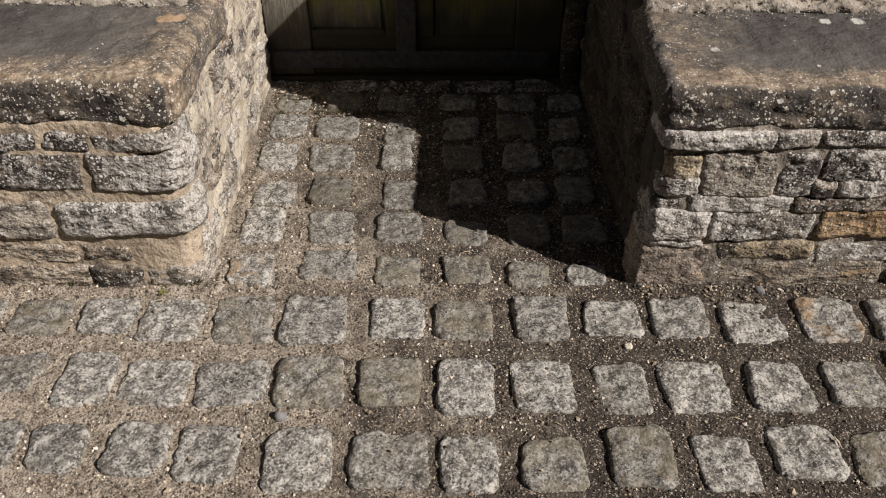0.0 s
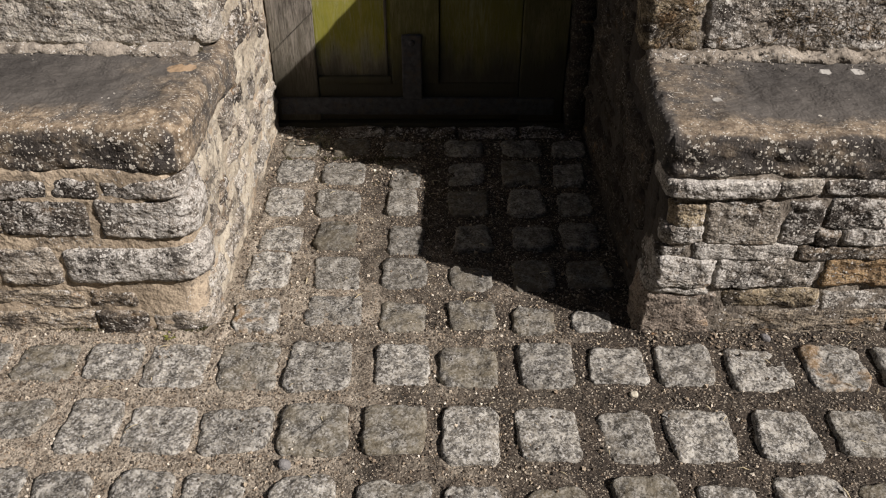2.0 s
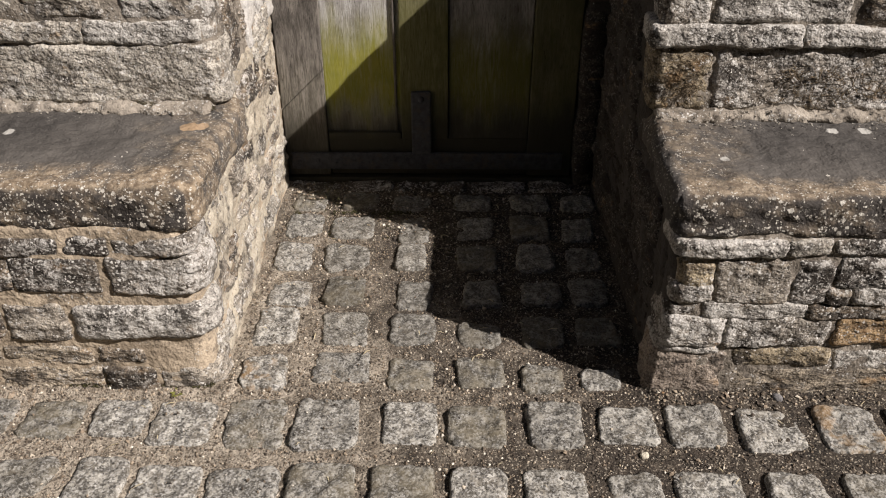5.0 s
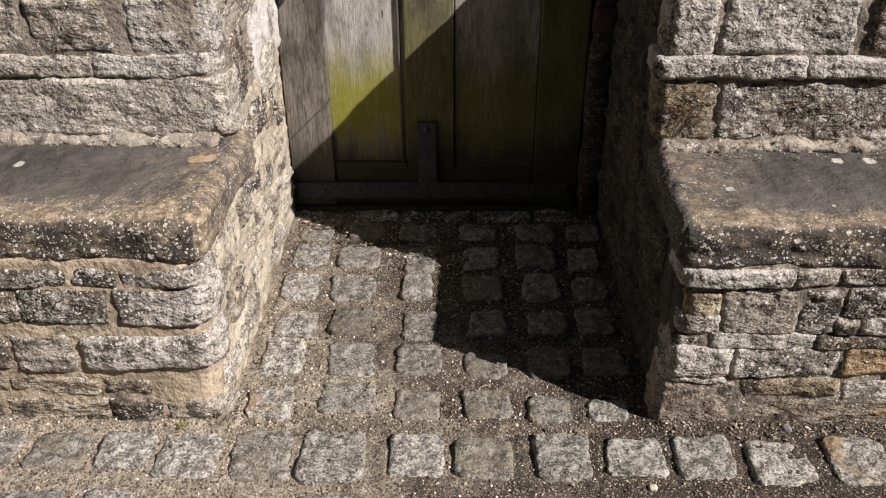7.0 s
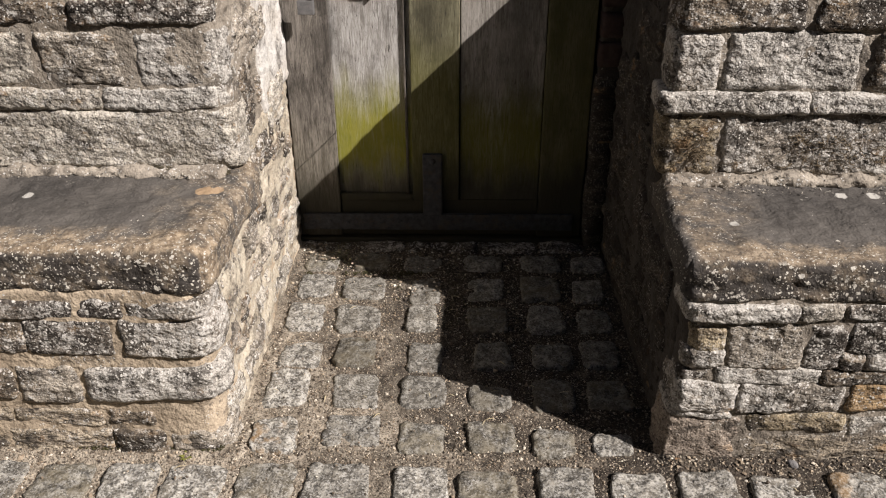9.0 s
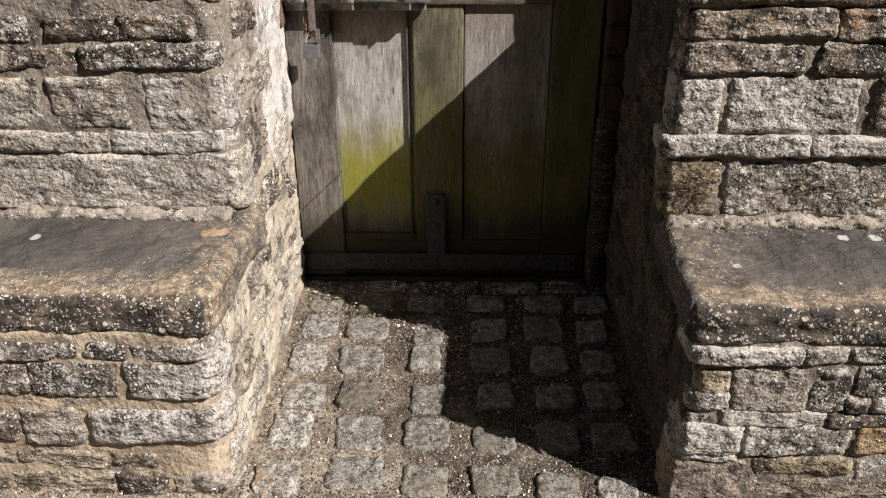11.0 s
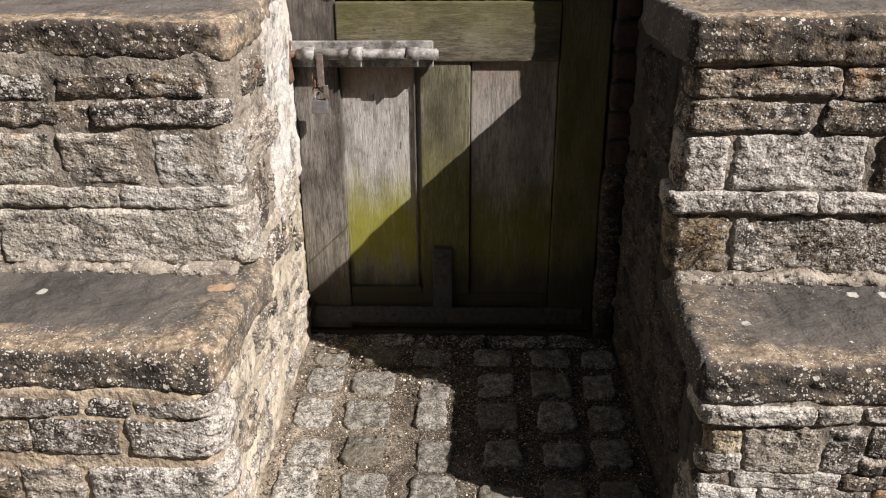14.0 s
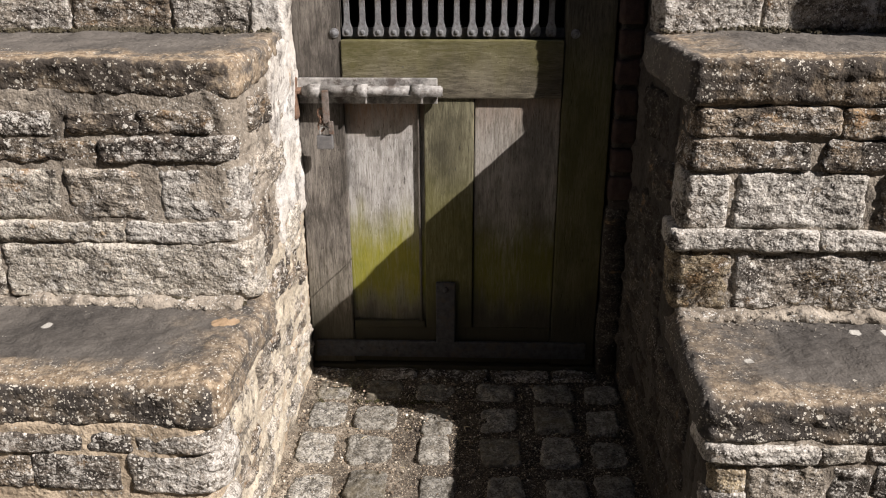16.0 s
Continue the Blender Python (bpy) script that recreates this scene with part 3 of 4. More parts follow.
def core(name, boxes, materials, label, seed, side):
    """Mortar-bound heart of a stepped wall; the tiers above the lowest are greyer, the right jamb side is shade-dark.
    """
    pieces = [rough(lo, hi, 0.0068, 0.012, 0.0045, 0.002, 0.0, seed + i, None, 0.5, 0.0, (side, 0.034)) for i, (lo, hi) in enumerate(boxes)]
    me = joined(name, pieces)
    for m in materials:
        me.materials.append(m)
    # Faces of the right wall turned to the doorway get painted shade.
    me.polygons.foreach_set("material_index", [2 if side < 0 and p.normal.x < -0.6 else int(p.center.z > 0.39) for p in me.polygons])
    ob = part(name, me, None)
    return tagged(ob, label, "wall", kind="structure")


wall_left = core(
    "wall_left",
    [((-1.25, -0.0015, -0.12), (-0.396, 1.25, 0.335)), ((-1.25, 0.2985, 0.30), (-0.398, 1.25, 0.80)), ((-1.25, 0.685, 0.77), (-0.40, 1.25, 1.60))],
    (MORTAR_BUFF, MORTAR_GREY, MORTAR_CREAM), "stepped sandstone rubble wall in buff lime mortar, lichen-spotted", 3.0, 1)
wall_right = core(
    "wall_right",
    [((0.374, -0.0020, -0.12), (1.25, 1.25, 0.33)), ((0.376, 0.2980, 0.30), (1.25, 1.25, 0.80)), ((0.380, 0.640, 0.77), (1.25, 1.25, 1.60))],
    (MORTAR_DIRTY, MORTAR_GREY, MORTAR_SHADE_DARK), "stepped sandstone rubble wall, blackened and lichen-crusted, beside the door", 9.0, -1)

# lower tier beside the sunlit jamb
course(wall_left, 0.0, 0.277, 0.306, [(-1.12, -0.75, "dark"), (-0.74, -0.606, "black"), (-0.594, -0.529, "black"), (-0.515, -0.392, "crusted")], proud=0.003, radius=0.007)
course(wall_left, 0.0, 0.206, 0.268, [(-1.12, -0.83, "dark"), (-0.82, -0.695, "dark"), (-0.688, -0.552, "black"), (-0.533, -0.386, "crusted")], proud=0.005, radius=0.009)
course(wall_left, 0.0, 0.110, 0.180, [(-1.12, -0.86, "dark"), (-0.85, -0.735, "dark"), (-0.728, -0.622, "grey")], proud=0.004, radius=0.012)
course(wall_left, 0.0, 0.108, 0.182, [(-0.610, -0.382, "white")], proud=0.009, radius=0.019, bend=0.045)
course(wall_left, 0.0, 0.054, 0.090, [(-1.12, -0.76, "layered"), (-0.75, -0.602, "layered"), (-0.584, -0.510, "dark")], proud=0.003, radius=0.01)
course(wall_left, 0.0, -0.03, 0.044, [(-1.12, -0.78, "layered"), (-0.772, -0.592, "layered"), (-0.582, -0.500, "dark"), (-0.488, -0.384, "grey")], proud=0.003, radius=0.011, bend=0.05)
coping(wall_left, (-1.20, -0.004, 0.318), (-0.372, 0.36, 0.400), COPING_LOW_LEFT, 2.2, 0.020, (1, 0.036))
# middle tier
course(wall_left, 0.30, 0.717, 0.756, [(-1.12, -0.72, "black"), (-0.690, -0.570, "dark"), (-0.565, -0.443, "dark")], proud=0.005)
course(wall_left, 0.30, 0.667, 0.709, [(-1.12, -0.90, "dark"), (-0.89, -0.648, "dark"), (-0.637, -0.404, "black")], proud=0.006)
course(wall_left, 0.30, 0.562, 0.655, [(-1.12, -0.95, "grey"), (-0.94, -0.724, "pale"), (-0.712, -0.572, "grey"), (-0.543, -0.400, "white")], proud=0.003, radius=0.012)
course(wall_left, 0.30, 0.521, 0.554, [(-1.12, -0.86, "pale"), (-0.85, -0.62, "pale"), (-0.612, -0.402, "white")], proud=0.007, radius=0.009)
course(wall_left, 0.30, 0.408, 0.513, [(-1.12, -0.86, "pale"), (-0.852, -0.388, "pale")], proud=0.007, radius=0.013)
coping(wall_left, (-1.20, 0.297, 0.780), (-0.392, 0.70, 0.846), COPING_HIGH, 5.7, 0.014, (1, 0.03))
# upper tier
course(wall_left, 0.680, 0.848, 0.96, [(-1.15, -0.84, "crusted"), (-0.83, -0.63, "dark"), (-0.62, -0.41, "crusted")])

# lower tier on the shaded side
course(wall_right, 0.0, 0.285, 0.307, [(0.360, 0.537, "white")], proud=0.012, radius=0.007, amp=0.006)
course(wall_right, 0.0, 0.288, 0.309, [(0.546, 0.610, "pale"), (0.616, 0.80, "black"), (0.81, 1.12, "crusted")], proud=0.007, radius=0.007, amp=0.006)
course(wall_right, 0.0, 0.228, 0.271, [(0.376, 0.433, "yellow")], proud=0.003, bend=0.03)
course(wall_right, 0.0, 0.192, 0.222, [(0.370, 0.438, "crusted")], proud=0.004)
course(wall_right, 0.0, 0.194, 0.274, [(0.444, 0.561, "grey"), (0.569, 0.624, "black")], proud=0.005)
course(wall_right, 0.0, 0.226, 0.276, [(0.632, 0.735, "black"), (0.744, 0.86, "black"), (0.87, 1.12, "dark")], proud=0.005)
course(wall_right, 0.0, 0.190, 0.220, [(0.632, 0.664, "dark"), (0.672, 0.80, "crusted"), (0.81, 1.12, "dark")], proud=0.006)
course(wall_right, 0.0, 0.164, 0.189, [(0.432, 0.600, "white"), (0.606, 0.80, "dark"), (0.81, 1.12, "dark")], proud=0.006, radius=0.007)
course(wall_right, 0.0, 0.164, 0.184, [(0.366, 0.424, "black")], proud=0.002)
course(wall_right, 0.0, 0.103, 0.158, [(0.362, 0.468, "crusted")], proud=0.010, radius=0.012, amp=0.007)
course(wall_right, 0.0, 0.104, 0.160, [(0.478, 0.646, "crusted"), (0.658, 0.80, "orange"), (0.81, 1.12, "grey")], proud=0.006, radius=0.01, amp=0.007)
course(wall_right, 0.0, 0.090, 0.101, [(0.364, 0.470, "white")], proud=0.006, radius=0.005, amp=0.005)
course(wall_right, 0.0, -0.03, 0.086, [(0.354, 0.484, "pink")], proud=0.004, radius=0.014, amp=0.007, bend=0.04)
course(wall_right, 0.0, 0.051, 0.091, [(0.498, 0.664, "yellow"), (0.676, 0.80, "white"), (0.81, 1.12, "layered")], proud=0.003, radius=0.01)
course(wall_right, 0.0, -0.03, 0.045, [(0.500, 0.80, "layered"), (0.81, 1.12, "layered")], proud=0.004, radius=0.01)
coping(wall_right, (0.357, -0.006, 0.312), (1.20, 0.36, 0.388), COPING_LOW_RIGHT, 8.1, 0.018, (-1, 0.02), [(-1, 1, 0.024, 0.0)])
# middle tier
course(wall_right, 0.30, 0.720, 0.766, [(0.370, 0.617, "dark"), (0.627, 0.88, "dark"), (0.89, 1.12, "dark")], proud=0.008)
course(wall_right, 0.30, 0.664, 0.711, [(0.370, 0.578, "dark"), (0.606, 0.82, "dark"), (0.83, 1.12, "grey")], proud=0.008)
course(wall_right, 0.30, 0.557, 0.655, [(0.367, 0.447, "crusted"), (0.464, 0.685, "white"), (0.712, 0.93, "dark"), (0.94, 1.12, "grey")], proud=0.006, radius=0.012)
course(wall_right, 0.30, 0.516, 0.550, [(0.354, 0.612, "white"), (0.620, 0.86, "white"), (0.87, 1.12, "pale")], proud=0.014, radius=0.009)
course(wall_right, 0.30, 0.402, 0.510, [(0.364, 0.470, "yellow"), (0.480, 0.80, "crusted"), (0.81, 1.12, "black")], proud=0.004, radius=0.012, amp=0.007)
coping(wall_right, (0.361, 0.284, 0.772), (1.20, 0.70, 0.852), COPING_HIGH_RIGHT, 11.3, 0.016, (-1, 0.02))
# upper tier
course(wall_right, 0.636, 0.852, 0.96, [(0.370, 0.575, "crusted"), (0.585, 0.80, "crusted"), (0.81, 1.12, "grey")])
course(wall_right, 0.636, 0.965, 1.08, [(0.370, 0.50, "grey"), (0.51, 0.80, "grey"), (0.81, 1.12, "grey")])


for n, (lo, hi) in enumerate((((-0.46, 0.035, -0.05), (-0.3935, 0.765, 0.325)), ((-0.46, 0.372, 0.30), (-0.3940, 0.765, 0.44)), ((-0.46, 0.335, 0.425), (-0.3955, 0.62, 0.785)))):
    v, f = rough(lo, hi, 0.006, 0.012, 0.009, 0.004, 0.0, 81 + n, None, 0.8)
    part("pointing", to_mesh("pointing", v, f), MORTAR_GREY if n == 2 else MORTAR_CREAM, wall_left, "thick lime pointing on the sunlit jamb")


# Pointing on the shaded jamb, in the mortar painted dark for shade.
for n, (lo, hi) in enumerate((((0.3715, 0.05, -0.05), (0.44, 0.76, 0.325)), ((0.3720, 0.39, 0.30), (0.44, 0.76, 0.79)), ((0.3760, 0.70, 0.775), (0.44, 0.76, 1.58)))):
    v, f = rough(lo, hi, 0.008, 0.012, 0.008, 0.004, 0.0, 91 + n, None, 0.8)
    part("pointing", to_mesh("pointing", v, f), MORTAR_SHADE_DARK, wall_right, "pointing on the shaded jamb, shade in its dark colour")


def jamb_stone(wall, kind, x, out, y0, y1, z0, z1):
    seed = (y0 * 9.1 + z0 * 23.3 + 3) % 40
    lo, hi = (x - 0.07, x + out) if x < 0 else (x - out, x + 0.07)
    stone(wall, kind, (lo, y0 - 0.01, z0 - 0.004), (hi, y1 + 0.01, z1 + 0.004), seed, 0.012, 0.010, 0.003, 0.9, None, 0.009)


for y0, y1, z0, z1, kind in (
    (0.06, 0.20, 0.205, 0.300, "grey"), (0.08, 0.16, 0.115, 0.175, "grey"), (0.19, 0.25, 0.10, 0.185, "dark"),
    (0.05, 0.13, 0.02, 0.075, "pale"), (0.17, 0.30, 0.02, 0.065, "grey"), (0.28, 0.46, 0.165, 0.205, "grey"),
    (0.27, 0.36, 0.225, 0.295, "grey"), (0.39, 0.45, 0.24, 0.31, "dark"), (0.30, 0.42, 0.085, 0.13, "pale"),
    (0.48, 0.60, 0.10, 0.17, "grey"), (0.50, 0.56, 0.20, 0.285, "grey"), (0.58, 0.70, 0.215, 0.265, "grey"),
    (0.40, 0.52, 0.335, 0.400, "dark"), (0.55, 0.64, 0.31, 0.40, "dark"), (0.66, 0.73, 0.28, 0.36, "dark"),
    (0.44, 0.60, 0.02, 0.07, "pale"), (0.63, 0.74, 0.06, 0.14, "pale"), (0.38, 0.47, 0.435, 0.56, "dark"),
    (0.36, 0.45, 0.60, 0.655, "grey"), (0.50, 0.60, 0.46, 0.51, "dark"), (0.47, 0.58, 0.58, 0.64, "grey"),
    (0.38, 0.50, 0.70, 0.755, "dark"), (0.62, 0.68, 0.16, 0.19, "dark")):
    jamb_stone(wall_left, kind, -0.400, 0.0092, y0, y1, z0, z1)
jamb_stone(wall_left, "pale", -0.392, 0.006, 0.56, 0.70, 0.38, 0.47)
# Right jamb stones, coloured dark to stand for the shade on them.
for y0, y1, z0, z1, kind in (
    (0.10, 0.30, 0.02, 0.11, "jamb_shade"), (0.32, 0.52, 0.02, 0.10, "jamb_shade"), (0.54, 0.73, 0.01, 0.12, "jamb_shade"),
    (0.12, 0.28, 0.13, 0.20, "jamb_shade"), (0.30, 0.50, 0.12, 0.21, "jamb_shade"), (0.52, 0.73, 0.14, 0.23, "jamb_shade"),
    (0.12, 0.34, 0.22, 0.30, "jamb_shade"), (0.36, 0.56, 0.23, 0.33, "jamb_shade"), (0.58, 0.73, 0.25, 0.36, "jamb_shade"),
    (0.40, 0.56, 0.35, 0.43, "jamb_shade"), (0.42, 0.60, 0.45, 0.54, "jamb_shade"), (0.40, 0.56, 0.56, 0.64, "jamb_shade"),
    (0.42, 0.62, 0.66, 0.75, "jamb_shade"), (0.60, 0.72, 0.38, 0.50, "jamb_shade")):
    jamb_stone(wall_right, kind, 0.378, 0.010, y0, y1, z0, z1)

for n, (lo, hi) in enumerate((((-0.46, 0.520, 0.43), (-0.3885, 0.766, 0.835)), ((-0.46, 0.672, 0.82), (-0.3890, 0.766, 1.6)))):
    v, f = rough(lo, hi, 0.006, 0.008, 0.008, 0.006, 0.0, 21 + n, None, 0.3)
    part("limewash", to_mesh("limewash", v, f), LIMEWASH, wall_left, "patchy white limewash on the jamb by the door")

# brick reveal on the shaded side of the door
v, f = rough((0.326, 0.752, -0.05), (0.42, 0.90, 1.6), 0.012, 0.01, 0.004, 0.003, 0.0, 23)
reveal = part("brick_reveal", to_mesh("brick_reveal", v, f), MORTAR_SHADE_DARK, wall_right, "red brick reveal, darkened for its shade")
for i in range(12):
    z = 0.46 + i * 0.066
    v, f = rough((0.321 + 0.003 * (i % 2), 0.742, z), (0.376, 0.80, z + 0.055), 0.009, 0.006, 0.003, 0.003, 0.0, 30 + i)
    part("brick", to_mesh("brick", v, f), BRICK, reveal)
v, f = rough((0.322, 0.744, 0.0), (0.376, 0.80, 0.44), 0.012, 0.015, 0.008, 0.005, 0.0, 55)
part("stone", to_mesh("stone", v, f), STONE["jamb_shade"], wall_right)

# plain unseen masonry added to cut the sky light: above the tiers, and across the lane behind the viewer
upper = part("wall_upper", joined("wall_upper", [
    box_skin((-7.0, 0.70, 1.58), (7.0, 1.25, 4.6), 0.8), box_skin((-7.0, 0.30, -0.1), (-1.24, 1.25, 1.58), 0.8), box_skin((1.24, 0.30, -0.1), (7.0, 1.25, 1.58), 0.8)], False), MORTAR_DIRTY)
tagged(upper, "unseen masonry added over and beside the tiers to block sky light", "wall", kind="structure")
across = part("wall_lane", joined("wall_lane", [box_skin((-9.0, -3.2, -0.1), (7.0, -2.8, 3.7), 0.8)], False), MORTAR_DIRTY)
tagged(across, "unseen wall added behind the viewer to block sky light", "wall", kind="structure")

# closing wall over the door and a passage, near-black to paint its darkness, behind its grille
lintel = part("wall_lintel", joined("wall_lintel", [rough((-0.45, 0.72, 1.55), (0.45, 1.24, 1.75), 0.03, 0.02, 0.006, 0.004, 0, 61)]), MORTAR_BUFF)
tagged(lintel, "stone lintel closing the wall over the door", "wall", kind="structure")
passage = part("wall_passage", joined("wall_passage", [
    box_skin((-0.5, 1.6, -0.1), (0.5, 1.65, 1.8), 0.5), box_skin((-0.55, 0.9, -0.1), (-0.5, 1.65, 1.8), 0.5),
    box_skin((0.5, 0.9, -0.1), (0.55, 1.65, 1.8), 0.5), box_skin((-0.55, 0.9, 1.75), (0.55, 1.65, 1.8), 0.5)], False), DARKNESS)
tagged(passage, "passage wall behind the door grille, near-black to paint its darkness", "wall", kind="structure")

# ---- door ----
door = thing("door_1", "weathered oak plank door, green with algae, bolted shut", "door", (0, 0.79, 0), "structure")


def wood(name, lo, hi, material, label="", parent=None, bevel=0.003):
    return part(name, bm_mesh(name, board(lo, hi, bevel)), material, parent or door, label)



def prism(points, y0, y1, bevel=0.002):
    """A board cut to an outline in the plane of the door."""
    bm = bmesh.new()
    face = bm.faces.new([bm.verts.new((x, y0, z)) for x, z in points])
    grown = bmesh.ops.extrude_face_region(bm, geom=[face])
    bmesh.ops.translate(bm, vec=(0, y1 - y0, 0), verts=[g for g in grown["geom"] if isinstance(g, bmesh.types.BMVert)])
    bmesh.ops.bevel(bm, geom=bm.edges[:], offset=bevel, segments=2, affect="EDGES")
    return bm


part("stile", bm_mesh("stile", prism([(-0.393, 0.190), (-0.287, 0.292), (-0.287, 1.55), (-0.393, 1.55)], 0.768, 0.815)), OAK_STILE, door, "grey weathered oak stile")
part("stile_foot", bm_mesh("stile_foot", prism([(-0.393, 0.012), (-0.287, 0.012), (-0.287, 0.2905), (-0.393, 0.1885)], 0.7685, 0.815)), OAK_STILE, door, "scarfed repair at the foot of the stile")
# The stile in shadow takes the shaded copy of the oak.
wood("stile", (0.208, 0.768, 0.012), (0.317, 0.815, 1.55), OAK_OLIVE_SHADED, "olive oak stile, darkened to carry its shade")
wood("rail", (-0.286, 0.764, 0.690), (0.206, 0.815, 0.818), OAK_RAIL, "green-tinged oak lock rail with a knot")
wood("rail", (-0.286, 0.770, 1.30), (0.206, 0.815, 1.55), OAK_RAIL)
wood("rail", (-0.286, 0.776, 0.012), (0.207, 0.815, 0.112), OAK_OLIVE_SHADED, "bottom rail, wet and dark with painted shade")
wood("muntin", (-0.104, 0.770, 0.112), (0.010, 0.812, 0.690), OAK_GREEN, "green oak muntin")
panel_a = wood("panel", (-0.288, 0.785, 0.10), (-0.103, 0.805, 0.691), OAK_PANEL, "silvered oak panel with bright moss low down")
wood("panel", (0.012, 0.778, 0.10), (0.2065, 0.805, 0.691), OAK_PANEL_B, "mossy oak panel, silvered near the top")
wood("threshold", (-0.40, 0.765, -0.04), (0.325, 0.83, 0.006), OAK_OLIVE_SHADED, "threshold board, shade in its dark colour")

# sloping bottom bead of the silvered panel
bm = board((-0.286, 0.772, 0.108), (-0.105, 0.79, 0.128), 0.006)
part("bead", bm_mesh("bead", bm), OAK_OLIVE_SHADED, door)

wood("bead", (-0.1200, 0.7775, 0.118), (-0.1135, 0.79, 0.688), OAK_STILE, "pale worn edge of the panel", None, 0.003)

# inverted T strap
strap = part("strap", bm_mesh("strap", board((-0.382, 0.757, 0.034), (0.295, 0.767, 0.078), 0.003)), IRON, door, "black iron T strap along the foot")
bm = board((-0.079, 0.757, 0.076), (-0.031, 0.769, 0.240), 0.004)
part("strap_arm", bm_mesh("strap_arm", bm), IRON, strap)


def stud(x, y, z, r, material, parent):
    bm = bmesh.new()
    bmesh.ops.create_uvsphere(bm, u_segments=14, v_segments=8, radius=r)
    bmesh.ops.transform(bm, matrix=Matrix.Translation((x, y, z)) @ Matrix.Diagonal((1, 0.55, 1, 1)), verts=bm.verts)
    return part("stud", bm_mesh("stud", bm, True), material, parent)


stud(-0.055, 0.757, 0.222, 0.008, IRON, strap)
for i in range(6):
    stud(-0.36 + 0.045 * i, 0.757, 0.055 + 0.004 * (i % 2), 0.005, IRON, strap)
for x, z in ((-0.299, 0.833), (0.229, 0.832)):
    part("washer", bm_mesh("washer", rod((x, 0.769, z), (x, 0.765, z), 0.0105, bevel=0.001)), IRON_GREY, door)
    stud(x, 0.765, z, 0.0065, IRON_GREY, door)

# grille: flat bars with spade feet on an iron strip
part("grille_strip", bm_mesh("grille_strip", board((-0.288, 0.785, 0.820), (0.208, 0.80, 0.842), 0.002)), IRON, door, "grey iron strip under the grille bars")
shape = [(-0.0095, 0.824), (0.0095, 0.824), (0.0118, 0.832), (0.0112, 0.843), (0.0072, 0.852), (0.0064, 0.864), (0.0060, 1.0), (0.0060, 1.32)]
outline = shape + [(-x, z) for x, z in reversed(shape[2:])]
bm = bmesh.new()
ring = [bm.verts.new((x, 0.776, z)) for x, z in outline]
face = bm.faces.new(ring)
out = bmesh.ops.extrude_face_region(bm, geom=[face])
bmesh.ops.translate(bm, vec=(0, 0.009, 0), verts=[e for e in out["geom"] if isinstance(e, bmesh.types.BMVert)])
bmesh.ops.bevel(bm, geom=bm.edges[:], offset=0.0014, segments=2, affect="EDGES")
bar_mesh = bm_mesh("grille_bar", bm)
bm = bmesh.new()
bmesh.ops.create_uvsphere(bm, u_segments=10, v_segments=6, radius=0.0055)
bmesh.ops.transform(bm, matrix=Matrix.Translation((0, 0.776, 0.834)) @ Matrix.Diagonal((1, 0.5, 1, 1)), verts=bm.verts)
rivet_mesh = bm_mesh("rivet", bm, True)
for i in range(14):
    x = -0.272 + 0.0345 * i
    bar = part("grille_bar", bar_mesh, IRON_GREY, door)
    bar.location.x = x
    rivet = part("rivet", rivet_mesh, IRON_GREY, bar)

# knot in the lock rail
bm = bmesh.new()
bmesh.ops.create_uvsphere(bm, u_segments=12, v_segments=8, radius=0.008)
bmesh.ops.transform(bm, matrix=Matrix.Translation((-0.149, 0.7655, 0.760)) @ Matrix.Diagonal((1.1, 0.2, 0.7, 1)), verts=bm.verts)
part("knot", bm_mesh("knot", bm, True), IRON, door, "dark sunken knot")

# slide bolt
bolt = part("slide_bolt", bm_mesh("slide_bolt", board((-0.386, 0.752, 0.680), (-0.072, 0.764, 0.737), 0.003)), BOLT_GREY, door, "old galvanised slide bolt on a backplate")
part("bolt_rod", bm_mesh("bolt_rod", rod((-0.372, 0.738, 0.711), (-0.060, 0.738, 0.711), 0.0125, bevel=0.003)), BOLT_GREY, bolt)
part("bolt_tip", bm_mesh("bolt_tip", rod((-0.43, 0.738, 0.711), (-0.371, 0.738, 0.711), 0.0085, bevel=0.001)), RUST, bolt, "rusted bolt tip")
for x in (-0.345, -0.240, -0.116):
    bm = rod((x - 0.014, 0.738, 0.711), (x + 0.014, 0.738, 0.711), 0.0160, bevel=0.0012, seg=26)
    part("collar", bm_mesh("collar", bm), BOLT_GREY, bolt)
    part("collar_lip", bm_mesh("collar_lip", board((x + 0.008, 0.729, 0.685), (x + 0.012, 0.750, 0.70), 0.001)), BOLT_GREY, bolt)
v, f = rough((-0.406, 0.722, 0.650), (-0.384, 0.752, 0.742), 0.006, 0.005, 0.003, 0.003, 0, 71)
keep = part("bolt_keep", to_mesh("bolt_keep", v, f), RUST, wall_left, "rusty iron bolt keep set in the jamb")
# hasp hanging from the rod
bm = board((-0.326, 0.7185, 0.642), (-0.311, 0.7235, 0.716), 0.002)
part("hasp", bm_mesh("hasp", bm), HASP, bolt, "rusted hasp tongue hanging from the bolt")
bm = board((-0.314, 0.716, 0.618), (-0.303, 0.721, 0.648), 0.002)
part("hasp_eye", bm_mesh("hasp_eye", bm), HASP, bolt)

# ---- padlock and chain ----
padlock = thing("padlock", "small grey steel padlock hanging from the bolt hasp", "padlock", (-0.325, 0.728, 0.583))
part("body", bm_mesh("body", board((-0.343, 0.718, 0.583), (-0.307, 0.735, 0.614), 0.0025)), LOCK_GREY, padlock)
